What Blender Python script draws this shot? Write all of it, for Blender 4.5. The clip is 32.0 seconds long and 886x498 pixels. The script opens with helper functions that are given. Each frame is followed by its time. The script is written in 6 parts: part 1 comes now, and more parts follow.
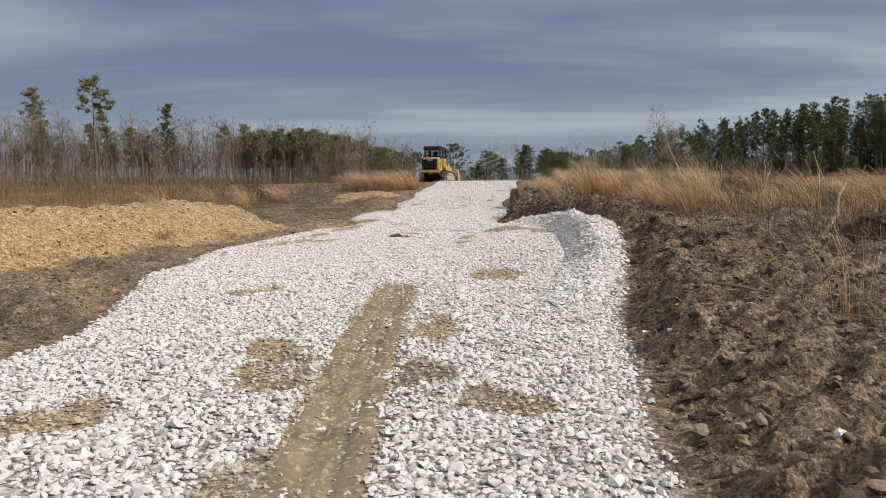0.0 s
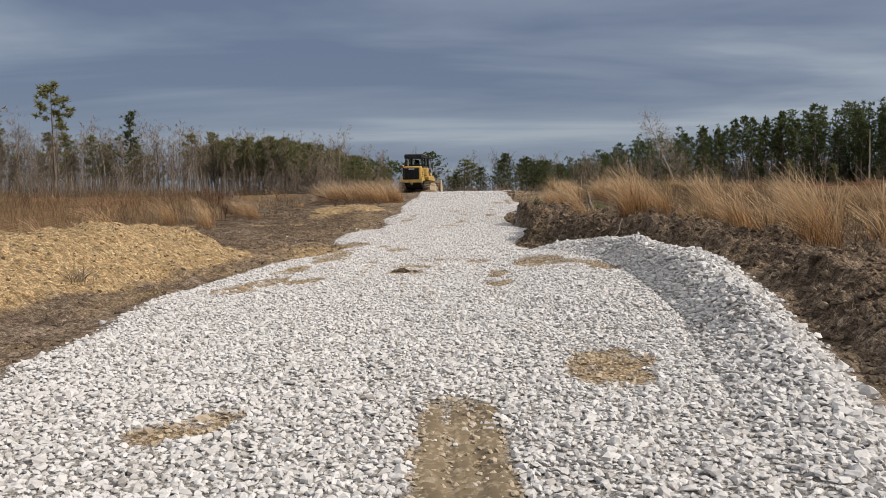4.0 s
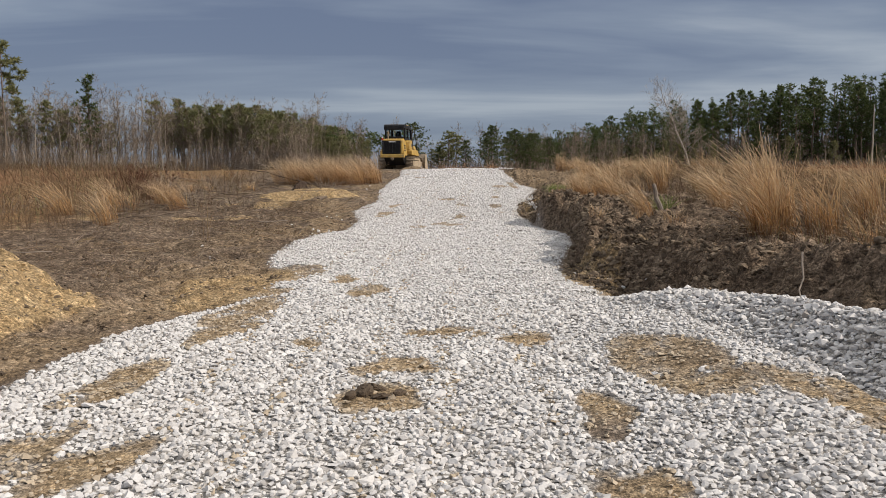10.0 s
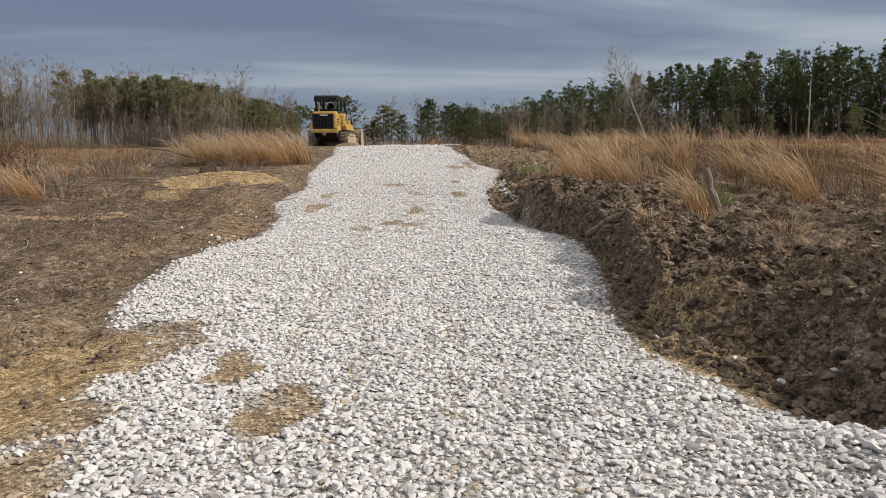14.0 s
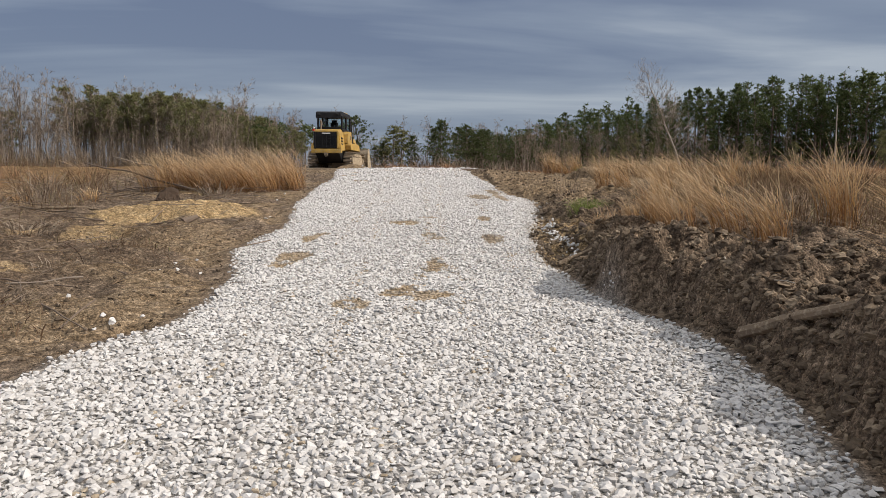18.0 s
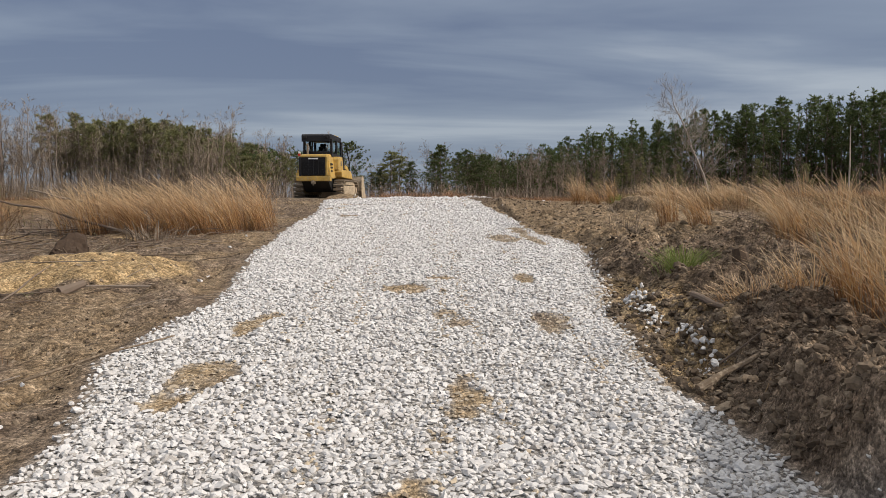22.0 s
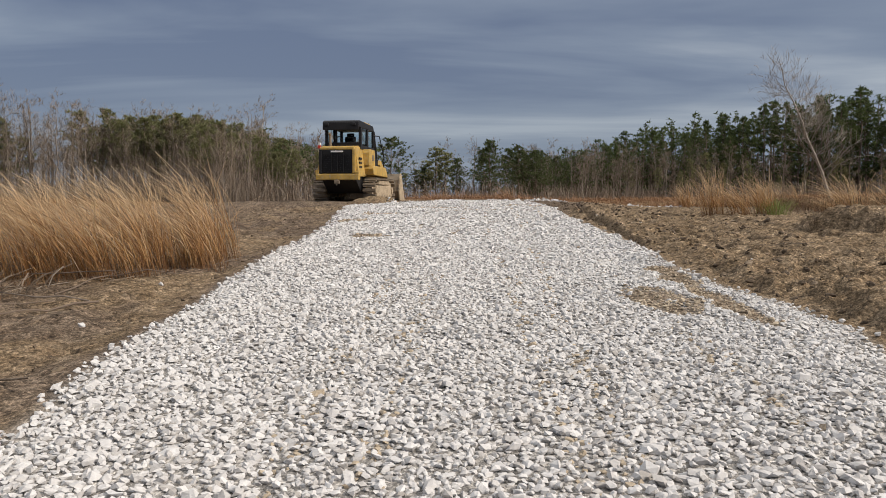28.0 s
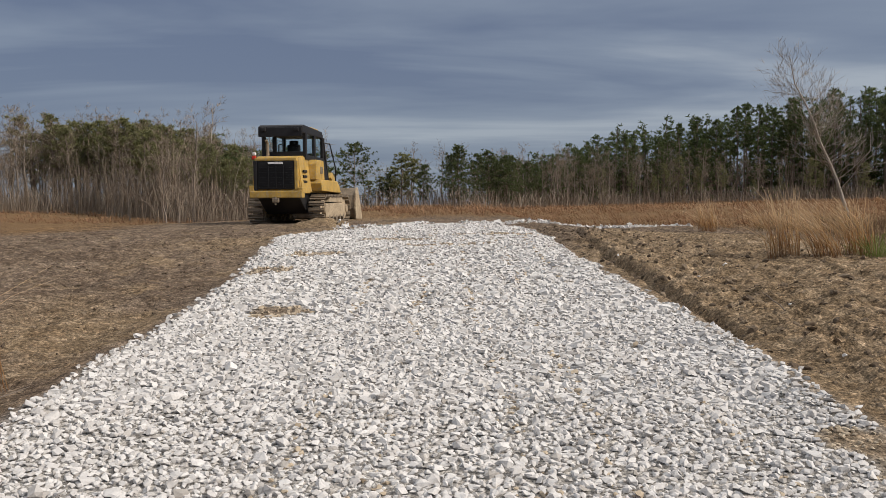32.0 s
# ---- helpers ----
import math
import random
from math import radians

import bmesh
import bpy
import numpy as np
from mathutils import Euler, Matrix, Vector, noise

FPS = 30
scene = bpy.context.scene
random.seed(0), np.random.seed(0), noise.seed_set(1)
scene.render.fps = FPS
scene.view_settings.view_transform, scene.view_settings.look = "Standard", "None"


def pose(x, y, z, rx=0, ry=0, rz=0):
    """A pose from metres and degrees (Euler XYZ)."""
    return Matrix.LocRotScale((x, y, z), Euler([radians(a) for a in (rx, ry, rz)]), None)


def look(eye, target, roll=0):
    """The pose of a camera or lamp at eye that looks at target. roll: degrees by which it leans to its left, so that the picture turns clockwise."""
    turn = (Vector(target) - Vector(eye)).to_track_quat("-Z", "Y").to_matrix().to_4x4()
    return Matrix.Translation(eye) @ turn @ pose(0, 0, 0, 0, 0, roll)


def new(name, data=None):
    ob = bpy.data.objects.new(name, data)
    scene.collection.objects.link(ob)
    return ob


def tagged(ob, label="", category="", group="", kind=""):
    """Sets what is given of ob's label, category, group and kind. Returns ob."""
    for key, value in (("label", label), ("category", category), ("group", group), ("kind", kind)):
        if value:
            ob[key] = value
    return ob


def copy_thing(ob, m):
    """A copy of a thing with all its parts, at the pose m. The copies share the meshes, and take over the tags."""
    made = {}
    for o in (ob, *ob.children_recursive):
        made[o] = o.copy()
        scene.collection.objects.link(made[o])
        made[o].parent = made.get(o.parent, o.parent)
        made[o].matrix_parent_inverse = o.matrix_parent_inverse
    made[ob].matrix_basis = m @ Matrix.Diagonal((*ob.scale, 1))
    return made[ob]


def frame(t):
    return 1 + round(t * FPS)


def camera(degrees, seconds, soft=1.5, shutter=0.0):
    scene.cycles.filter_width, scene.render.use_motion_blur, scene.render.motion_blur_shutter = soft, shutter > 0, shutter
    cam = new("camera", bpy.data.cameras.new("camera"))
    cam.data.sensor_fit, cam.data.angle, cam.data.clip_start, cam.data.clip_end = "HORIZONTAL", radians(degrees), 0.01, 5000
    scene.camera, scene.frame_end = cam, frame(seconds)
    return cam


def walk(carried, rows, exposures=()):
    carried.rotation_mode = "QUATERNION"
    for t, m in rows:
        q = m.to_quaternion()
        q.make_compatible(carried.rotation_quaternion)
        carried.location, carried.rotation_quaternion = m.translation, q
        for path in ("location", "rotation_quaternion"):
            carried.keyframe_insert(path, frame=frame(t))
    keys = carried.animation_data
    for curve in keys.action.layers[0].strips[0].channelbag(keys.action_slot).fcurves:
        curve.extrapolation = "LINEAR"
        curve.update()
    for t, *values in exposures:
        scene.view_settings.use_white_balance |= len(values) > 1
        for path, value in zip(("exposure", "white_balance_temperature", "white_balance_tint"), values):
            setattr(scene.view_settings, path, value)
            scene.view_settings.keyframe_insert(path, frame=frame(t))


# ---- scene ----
cam = camera(59.88, 32.0, soft=0.85)
# seconds, eye, heading right of north, pitch, roll in degrees
PATH = [
    (0, 3.900, -41.098, -0.173, -6.980, -3.820, -0.277),
    (0.5, 3.739, -40.579, -0.151, -6.869, -3.790, -0.280),
    (1, 3.572, -40.051, -0.046, -6.857, -3.761, -0.254),
    (1.5, 3.408, -39.524, -0.020, -6.895, -3.708, -0.273),
    (2, 3.252, -38.945, -0.019, -6.777, -3.532, -0.296),
    (2.5, 3.022, -38.424, -0.024, -6.677, -3.277, -0.474),
    (3, 2.812, -37.860, -0.023, -5.645, -3.120, -0.728),
    (3.5, 2.621, -37.269, 0.024, -5.150, -3.133, -0.542),
    (5.5, 2.401, -34.744, 0.151, -4.329, -3.355, -0.952),
    (6, 2.339, -34.108, 0.218, -4.289, -3.290, -0.851),
    (6.5, 2.242, -33.473, 0.254, -3.269, -4.692, -0.528),
    (7, 2.168, -32.800, 0.289, -3.151, -4.803, -0.010),
    (7.5, 2.057, -32.161, 0.312, -3.181, -4.878, 0.074),
    (8, 1.965, -31.505, 0.311, -3.313, -4.976, 0.157),
    (8.5, 1.824, -30.869, 0.372, -3.572, -5.311, 0.228),
    (9, 1.703, -30.222, 0.422, -3.637, -5.351, 0.170),
    (9.5, 1.624, -29.527, 0.499, -3.604, -5.209, 0.150),
    (10, 1.518, -28.856, 0.530, -3.419, -5.245, 0.075),
    (10.5, 1.463, -28.159, 0.546, -2.239, -5.074, -0.196),
    (11, 1.372, -27.522, 0.517, -1.997, -5.174, -0.119),
    (11.5, 1.280, -26.875, 0.559, -1.280, -5.488, -0.055),
    (12, 1.174, -26.189, 0.603, -1.325, -5.415, -0.028),
    (12.5, 1.057, -25.532, 0.640, 0.521, -6.087, -0.227),
    (13, 0.959, -24.886, 0.641, 1.347, -6.001, -0.094),
    (13.5, 0.845, -24.224, 0.637, 1.406, -6.775, -0.153),
    (15.5, 0.909, -21.559, 0.706, 1.664, -7.238, -0.130),
    (16, 0.914, -20.948, 0.724, 1.490, -7.278, -0.166),
    (16.5, 0.920, -20.337, 0.739, 1.179, -5.826, 0.307),
    (17, 0.827, -19.720, 0.734, 0.892, -5.395, 0.599),
    (17.5, 0.772, -19.073, 0.726, 0.829, -5.394, 0.620),
    (18, 0.647, -18.449, 0.753, 0.888, -5.396, 0.638),
    (18.5, 0.565, -17.844, 0.771, 1.580, -5.318, 0.536),
    (19, 0.491, -17.186, 0.820, 1.913, -5.068, 0.587),
    (19.5, 0.447, -16.528, 0.859, 1.887, -5.158, 0.602),
    (20, 0.482, -15.843, 0.911, 1.913, -5.015, 0.621),
    (20.5, 0.485, -15.213, 0.942, 1.629, -4.050, 0.353),
    (21, 0.512, -14.529, 0.931, 0.405, -3.163, 0.027),
    (21.5, 0.469, -13.837, 0.925, 0.276, -3.175, 0.039),
    (22, 0.438, -13.144, 0.939, 0.977, -3.476, 0.022),
    (22.5, 0.404, -12.490, 0.977, 1.182, -3.809, 0.384),
    (23, 0.332, -11.859, 1.050, 0.939, -3.933, 0.273),
    (23.5, 0.313, -11.176, 1.090, 0.496, -3.254, -0.157),
    (24, 0.252, -10.509, 1.095, 0.262, -3.169, -0.234),
    (24.5, 0.306, -9.808, 1.072, 0.230, -3.069, -0.372),
    (25, 0.264, -9.192, 1.083, 0.048, -2.085, 0.463),
    (25.5, 0.266, -8.543, 1.123, 0.098, -2.187, 0.464),
    (27.5, 0.003, -5.855, 1.120, -2.671, -1.926, -0.278),
    (28, 0.084, -5.191, 1.178, -2.380, -3.621, 0.030),
    (28.5, 0.129, -4.538, 1.222, -2.403, -3.925, 0.246),
    (29, 0.263, -3.910, 1.284, -2.491, -3.787, 0.275),
    (29.5, 0.244, -3.241, 1.314, -2.517, -3.823, 0.251),
    (30, 0.270, -2.541, 1.402, -1.272, -3.878, 0.339),
    (30.5, 0.189, -1.918, 1.453, -0.679, -4.484, 0.107),
    (31, 0.103, -1.330, 1.551, -0.803, -4.314, -0.090),
    (31.5, 0.047, -0.671, 1.655, -0.798, -3.757, -0.372),
    (32, 0.000, -0.000, 1.700, -0.000, -3.321, -0.469),
]


def eye_row(t, x, y, z, heading, pitch, roll):
    h, p = radians(heading), radians(pitch)
    way = Vector((math.sin(h) * math.cos(p), math.cos(h) * math.cos(p), math.sin(p)))
    eye = Vector((x, y, z))
    return t, look(eye, eye + way * 10, roll)


walk(cam, [eye_row(*r) for r in PATH], [(0, 0.41), (2, 0.31), (8, 0.26), (12, 0.36), (16, 0.34), (19, 0.37), (22, 0.37), (26, 0.31), (32, 0.24)])

# ---- world and sun ----
SUN_ELEV, SUN_AZ = 36.0, 106.0          # degrees; azimuth clockwise from +y
SKY_LIFT = 0.8
world = bpy.data.worlds.new("sky")
scene.world = world
world.use_nodes = True
wn, wl = world.node_tree.nodes, world.node_tree.links
wn.clear()
w_out = wn.new("ShaderNodeOutputWorld")
w_sky = wn.new("ShaderNodeTexSky")
w_sky.sky_type, w_sky.sun_disc = "NISHITA", False
w_sky.sun_elevation, w_sky.sun_rotation = radians(SUN_ELEV), radians(SUN_AZ)
w_bg = wn.new("ShaderNodeBackground")
w_bg.inputs[1].default_value = 0.07
wl.new(w_sky.outputs[0], w_bg.inputs[0])
w_geo = wn.new("ShaderNodeTexCoord")
w_sep = wn.new("ShaderNodeSeparateXYZ")
wl.new(w_geo.outputs["Generated"], w_sep.inputs[0])


def wmath(op, a, b=0.0, c=None):
    n = wn.new("ShaderNodeMath")
    n.operation = op
    for i, v in enumerate((a, b) if c is None else (a, b, c)):
        if isinstance(v, (int, float)):
            n.inputs[i].default_value = v
        else:
            wl.new(v, n.inputs[i])
    return n.outputs[0]


# a flat cloud deck seen in perspective
w_h = wmath("ADD", wmath("MAXIMUM", w_sep.outputs[2], 0.0), 0.07)
w_comb = wn.new("ShaderNodeCombineXYZ")
wl.new(wmath("DIVIDE", w_sep.outputs[0], w_h), w_comb.inputs[0])
wl.new(wmath("DIVIDE", w_sep.outputs[1], w_h), w_comb.inputs[1])
w_map = wn.new("ShaderNodeMapping")
w_map.inputs["Rotation"].default_value = (0, 0, radians(-14))
w_map.inputs["Scale"].default_value = (0.34, 0.8, 1)
w_map.inputs["Location"].default_value = (3.1, 1.35, 0)
wl.new(w_comb.outputs[0], w_map.inputs[0])
w_n1 = wn.new("ShaderNodeTexNoise")
w_n1.inputs["Scale"].default_value, w_n1.inputs["Detail"].default_value = 0.75, 6
w_n1.inputs["Roughness"].default_value, w_n1.inputs["Distortion"].default_value = 0.52, 0.5
wl.new(w_map.outputs[0], w_n1.inputs["Vector"])
w_ramp = wn.new("ShaderNodeValToRGB")
w_ramp.color_ramp.elements[0].position, w_ramp.color_ramp.elements[0].color = 0.40, (0.148, 0.188, 0.285, 1)
w_ramp.color_ramp.elements[1].position, w_ramp.color_ramp.elements[1].color = 0.63, (0.42, 0.465, 0.53, 1)
el = w_ramp.color_ramp.elements.new(0.50)
el.color = (0.228, 0.275, 0.365, 1)


def bell(v, mid, width):
    d = wmath("DIVIDE", wmath("SUBTRACT", v, mid), width)
    return wmath("POWER", 2.718, wmath("MULTIPLY", wmath("MULTIPLY", d, d), -1.0))


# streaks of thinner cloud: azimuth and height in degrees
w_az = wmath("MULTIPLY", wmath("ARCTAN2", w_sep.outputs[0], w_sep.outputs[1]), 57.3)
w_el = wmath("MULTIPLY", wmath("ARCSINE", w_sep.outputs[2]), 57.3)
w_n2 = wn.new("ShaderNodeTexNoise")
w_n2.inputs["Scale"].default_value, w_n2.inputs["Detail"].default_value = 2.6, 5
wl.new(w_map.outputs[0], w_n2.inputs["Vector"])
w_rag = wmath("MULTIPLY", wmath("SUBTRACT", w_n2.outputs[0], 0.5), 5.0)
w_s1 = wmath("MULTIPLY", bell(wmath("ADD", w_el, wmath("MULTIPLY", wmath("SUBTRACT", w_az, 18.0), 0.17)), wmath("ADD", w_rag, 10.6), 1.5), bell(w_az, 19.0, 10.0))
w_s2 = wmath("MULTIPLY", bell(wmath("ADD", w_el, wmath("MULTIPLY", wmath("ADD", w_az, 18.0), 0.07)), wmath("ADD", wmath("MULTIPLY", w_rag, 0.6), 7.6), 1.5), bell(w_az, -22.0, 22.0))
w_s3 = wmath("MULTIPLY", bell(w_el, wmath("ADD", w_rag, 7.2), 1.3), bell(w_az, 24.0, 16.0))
w_top = wmath("MULTIPLY", wmath("MINIMUM", wmath("MAXIMUM", wmath("DIVIDE", wmath("SUBTRACT", w_el, 10.5), 5.0), 0.0), 1.0), -0.05)
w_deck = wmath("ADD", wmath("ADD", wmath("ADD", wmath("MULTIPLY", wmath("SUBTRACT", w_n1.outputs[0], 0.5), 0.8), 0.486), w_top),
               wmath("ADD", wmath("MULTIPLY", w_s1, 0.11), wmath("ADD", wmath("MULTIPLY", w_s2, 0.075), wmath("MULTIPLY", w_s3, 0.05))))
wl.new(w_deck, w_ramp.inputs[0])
# paler towards the horizon
w_hz = wmath("POWER", wmath("SUBTRACT", 1.0, wmath("MINIMUM", wmath("MULTIPLY", wmath("MAXIMUM", w_sep.outputs[2], 0.0), 4.5), 1.0)), 2.0)
w_mixh = wn.new("ShaderNodeMix")
w_mixh.data_type = "RGBA"
wl.new(wmath("MULTIPLY", w_hz, 0.9), w_mixh.inputs[0])
wl.new(w_ramp.outputs[0], w_mixh.inputs[6])
w_mixh.inputs[7].default_value = (0.235, 0.285, 0.36, 1)
w_bg2 = wn.new("ShaderNodeBackground")
# the deck is thinner and brighter high up, round the sun
w_up = wmath("SMOOTH_MIN", wmath("MAXIMUM", wmath("MULTIPLY", wmath("SUBTRACT", w_sep.outputs[2], 0.34), 2.2), 0.0), 1.0, 0.2)
wl.new(wmath("MULTIPLY", wmath("ADD", wmath("MULTIPLY", w_up, 1.8), 1.0), SKY_LIFT), w_bg2.inputs[1])
w_warm = wn.new("ShaderNodeMix")
w_warm.data_type = "RGBA"
w_warm.inputs[7].default_value = (0.36, 0.345, 0.325, 1)
wl.new(wmath("MINIMUM", w_up, 1.0), w_warm.inputs[0])
wl.new(w_mixh.outputs[2], w_warm.inputs[6])
wl.new(w_warm.outputs[2], w_bg2.inputs[0])
w_mix = wn.new("ShaderNodeMixShader")
w_mix.inputs[0].default_value = 0.9
wl.new(w_bg.outputs[0], w_mix.inputs[1])
wl.new(w_bg2.outputs[0], w_mix.inputs[2])
wl.new(w_mix.outputs[0], w_out.inputs[0])

sun_data = bpy.data.lights.new("sun", "SUN")
sun_data.energy, sun_data.angle, sun_data.color = 2.95, radians(2.2), (1.0, 0.905, 0.795)
sun = new("sun", sun_data)
sa, se = radians(SUN_AZ), radians(SUN_ELEV)
sun.matrix_world = look((math.sin(sa) * 40, math.cos(sa) * 40, 40 * math.tan(se)), (0, 0, 0))

# ---- helpers for building ----
rng = np.random.default_rng(7)


def value_noise(x, y, seed=0):
    """Smooth value noise in 0..1 on arrays."""
    xi, yi = np.floor(x).astype(np.int64), np.floor(y).astype(np.int64)
    fx, fy = x - xi, y - yi
    fx, fy = fx * fx * (3 - 2 * fx), fy * fy * (3 - 2 * fy)

    def cell(i, j):
        h = (i * 374761393 + j * 668265263 + seed * 974711) & 0xFFFFFFFF
        h = ((h ^ (h >> 13)) * 1274126177) & 0xFFFFFFFF
        return ((h ^ (h >> 16)) & 0xFFFF) / 65535.0

    a, b, c, d = cell(xi, yi), cell(xi + 1, yi), cell(xi, yi + 1), cell(xi + 1, yi + 1)
    return (a * (1 - fx) + b * fx) * (1 - fy) + (c * (1 - fx) + d * fx) * fy


def fbm(x, y, scale, octaves=4, seed=0):
    total, amp, norm = 0, 1.0, 0
    for k in range(octaves):
        total = total + amp * value_noise(x / scale * 2 ** k + 17.3 * k, y / scale * 2 ** k + 9.1 * k, seed + k)
        norm += amp
        amp *= 0.5
    return total / norm


def smooth(v, lo, hi):
    s = np.clip((v - lo) / (hi - lo), 0, 1)
    return s * s * (3 - 2 * s)


def mesh_from(name, verts, tris, mat, shade=False):
    """A mesh from arrays of vertices and of equal-sided faces."""
    me = bpy.data.meshes.new(name)
    n = tris.shape[1]
    me.vertices.add(len(verts))
    me.vertices.foreach_set("co", np.ascontiguousarray(verts, dtype=np.float32).ravel())
    me.loops.add(tris.size)
    me.loops.foreach_set("vertex_index", np.ascontiguousarray(tris, dtype=np.int32).ravel())
    me.polygons.add(len(tris))
    me.polygons.foreach_set("loop_start", np.arange(0, tris.size, n, dtype=np.int32))
    me.polygons.foreach_set("loop_total", np.full(len(tris), n, dtype=np.int32))
    me.polygons.foreach_set("use_smooth", np.full(len(tris), shade, dtype=bool))
    me.update(calc_edges=True)
    me.materials.append(mat)
    return me


def part(name, bm, mat, parent=None, label="", shade=False):
    """Links a bmesh as one mesh object under a thing or a part."""
    me = bpy.data.meshes.new(name)
    bm.to_mesh(me)
    bm.free()
    if shade:
        me.polygons.foreach_set("use_smooth", np.ones(len(me.polygons), dtype=bool))
    me.materials.append(mat)
    ob = new(name, me)
    if parent:
        ob.parent = parent
    if label:
        ob["label"] = label
    return ob


def empty(name, m):
    ob = new(name)
    ob.empty_display_size = 0.2
    ob.matrix_basis = m
    return ob


# ---- the lie of the land ----
PROFILE_Y = [-80, -60, -41, -36, -30, -22, -12, -8, -3, 5, 13.7, 18, 24, 40, 90, 200]
PROFILE_Z = [-3.2, -2.5, -1.66, -1.48, -1.28, -1.08, -0.78, -0.60, -0.17, 0.33, 0.82, 1.02, 1.16, 1.25, 1.3, 1.5]
LEFT_Y = [-50, -36, -34.4, -30.5, -26, -24, -21.2, -20.5, -19.7, -18.6, -17.6, -17.0, -16.6, -15.3, -13.2, -12.1, -11, -8, -6.5, -4, 0, 3.5, 7.5, 10.7, 14.6, 17, 19.5, 22]
LEFT_X = [-1.5, -0.3, -0.4, -1.7, -2.5, -2.3, -2.35, -2.15, -1.6, -1.5, -1.45, -1.5, -1.95, -2.35, -2.35, -2.2, -1.82, -2.0, -2.4, -2.1, -2.5, -2.8, -2.8, -2.9, -3.4, -3.6, -2.4, -1.2]
RIGHT_Y = [-50, -37, -33, -30, -28, -26, -24.7, -22.9, -21.1, -20.3, -19.6, -18.8, -17.5, -16.2, -15, -13.2, -12, -11.4, -10.6, -9.8, -8.6, -7.6, -7, -5, -3, -1, 0.2, 1.3, 2.5, 3.9, 5, 7, 11, 15, 19, 22]
RIGHT_X = [4.3, 4.55, 4.75, 5.1, 5.3, 5.3, 5.2, 5.05, 4.5, 4.0, 3.5, 3.1, 2.65, 2.65, 2.85, 3.15, 3.25, 3.2, 3.0, 2.75, 2.6, 2.5, 2.28, 2.3, 2.6, 2.85, 3.12, 3.25, 3.02, 2.66, 2.5, 2.55, 2.4, 2.3, 2.2, 1.6]
BERM_Y = [-60, -41, -36, -33, -30, -27, -24, -21, -19, -17, -15, -13.6, -12.4, -11, -10, -8.8, -8, -7, -5.5, -3, 0, 4, 8, 20, 30]
BERM_H = [0.1, 0.12, 0.17, 0.24, 0.3, 0.38, 0.44, 0.55, 0.55, 0.46, 0.48, 0.46, 0.5, 0.66, 0.66, 0.54, 0.44, 0.36, 0.3, 0.27, 0.18, 0.15, 0.12, 0.02, 0.0]
FIELD_Y = [-60, -41, -20, -10, 0, 8, 20, 34, 60]
FIELD_H = [0.3, 0.34, 0.54, 0.7, 0.44, 0.28, -0.15, -0.5, -0.2]


def road_edges(y):
    wob = 0.16 * (fbm(y * 1.0, y * 0 + 3.3, 0.9, 3, 5) - 0.5)
    wob2 = 0.16 * (fbm(y * 1.0, y * 0 + 8.3, 0.9, 3, 6) - 0.5)
    return np.interp(y, LEFT_Y, LEFT_X) + wob, np.interp(y, RIGHT_Y, RIGHT_X) + wob2


def bump(x, y, cx, cy, rx, ry, deg=0.0):
    """1 in the middle of a soft ellipse, 0 outside."""
    c, s = math.cos(radians(deg)), math.sin(radians(deg))
    u, v = ((x - cx) * c + (y - cy) * s) / rx, (-(x - cx) * s + (y - cy) * c) / ry
    return np.clip(1 - (u * u + v * v), 0, 1)


def sand_mound(x, y):
    """The long heap of sandy fill beside the road, 0..1."""
    s = np.clip((y + 19.6) / -15.5, 0, 1)
    cx = -5.3 - 1.3 * s
    half = 2.25 * np.sqrt(np.clip((-18.7 - y) / 1.2, 0, 1)) + 0.05
    half = half * np.sqrt(np.clip((y + 38) / 2.5, 0, 1)) + 0.02
    on = (y < -18.75) & (y > -37.9)
    d = np.abs(x - cx + 0.5 * (fbm(x, y, 1.4, 3, 21) - 0.5)) / half
    return np.where(on, np.clip(1 - d, 0, 1), 0)


def windrow(x, y):
    """The ridge of heaped gravel along the turnout, 0..1."""
    cx = np.interp(y, [-33, -30, -28, -26, -24.7, -22.9, -22.0, -21.1, -20.3, -19.6], [4.4, 4.8, 5.0, 4.95, 4.85, 4.7, 4.45, 4.15, 3.8, 3.3])
    h = np.interp(y, [-34, -31.5, -29.5, -27, -25, -22.5, -21, -20.2, -19.4, -18.7], [0, 0.3, 0.65, 1, 0.95, 0.7, 0.5, 0.38, 0.2, 0])
    return h * np.clip(1 - np.abs(x - cx) / np.where(x < cx, 0.64, 1.5), 0, 1)


def rut(x, y):
    """The wheel track through the gravel near the start, 0..1."""
    cx = np.interp(y, [-40, -37.7, -34.4, -31.4], [3.0, 2.85, 2.42, 2.15])
    return np.clip(1.15 - np.abs(x - cx) / 0.33, 0, 1) * smooth(-y, 30.9, 31.9)


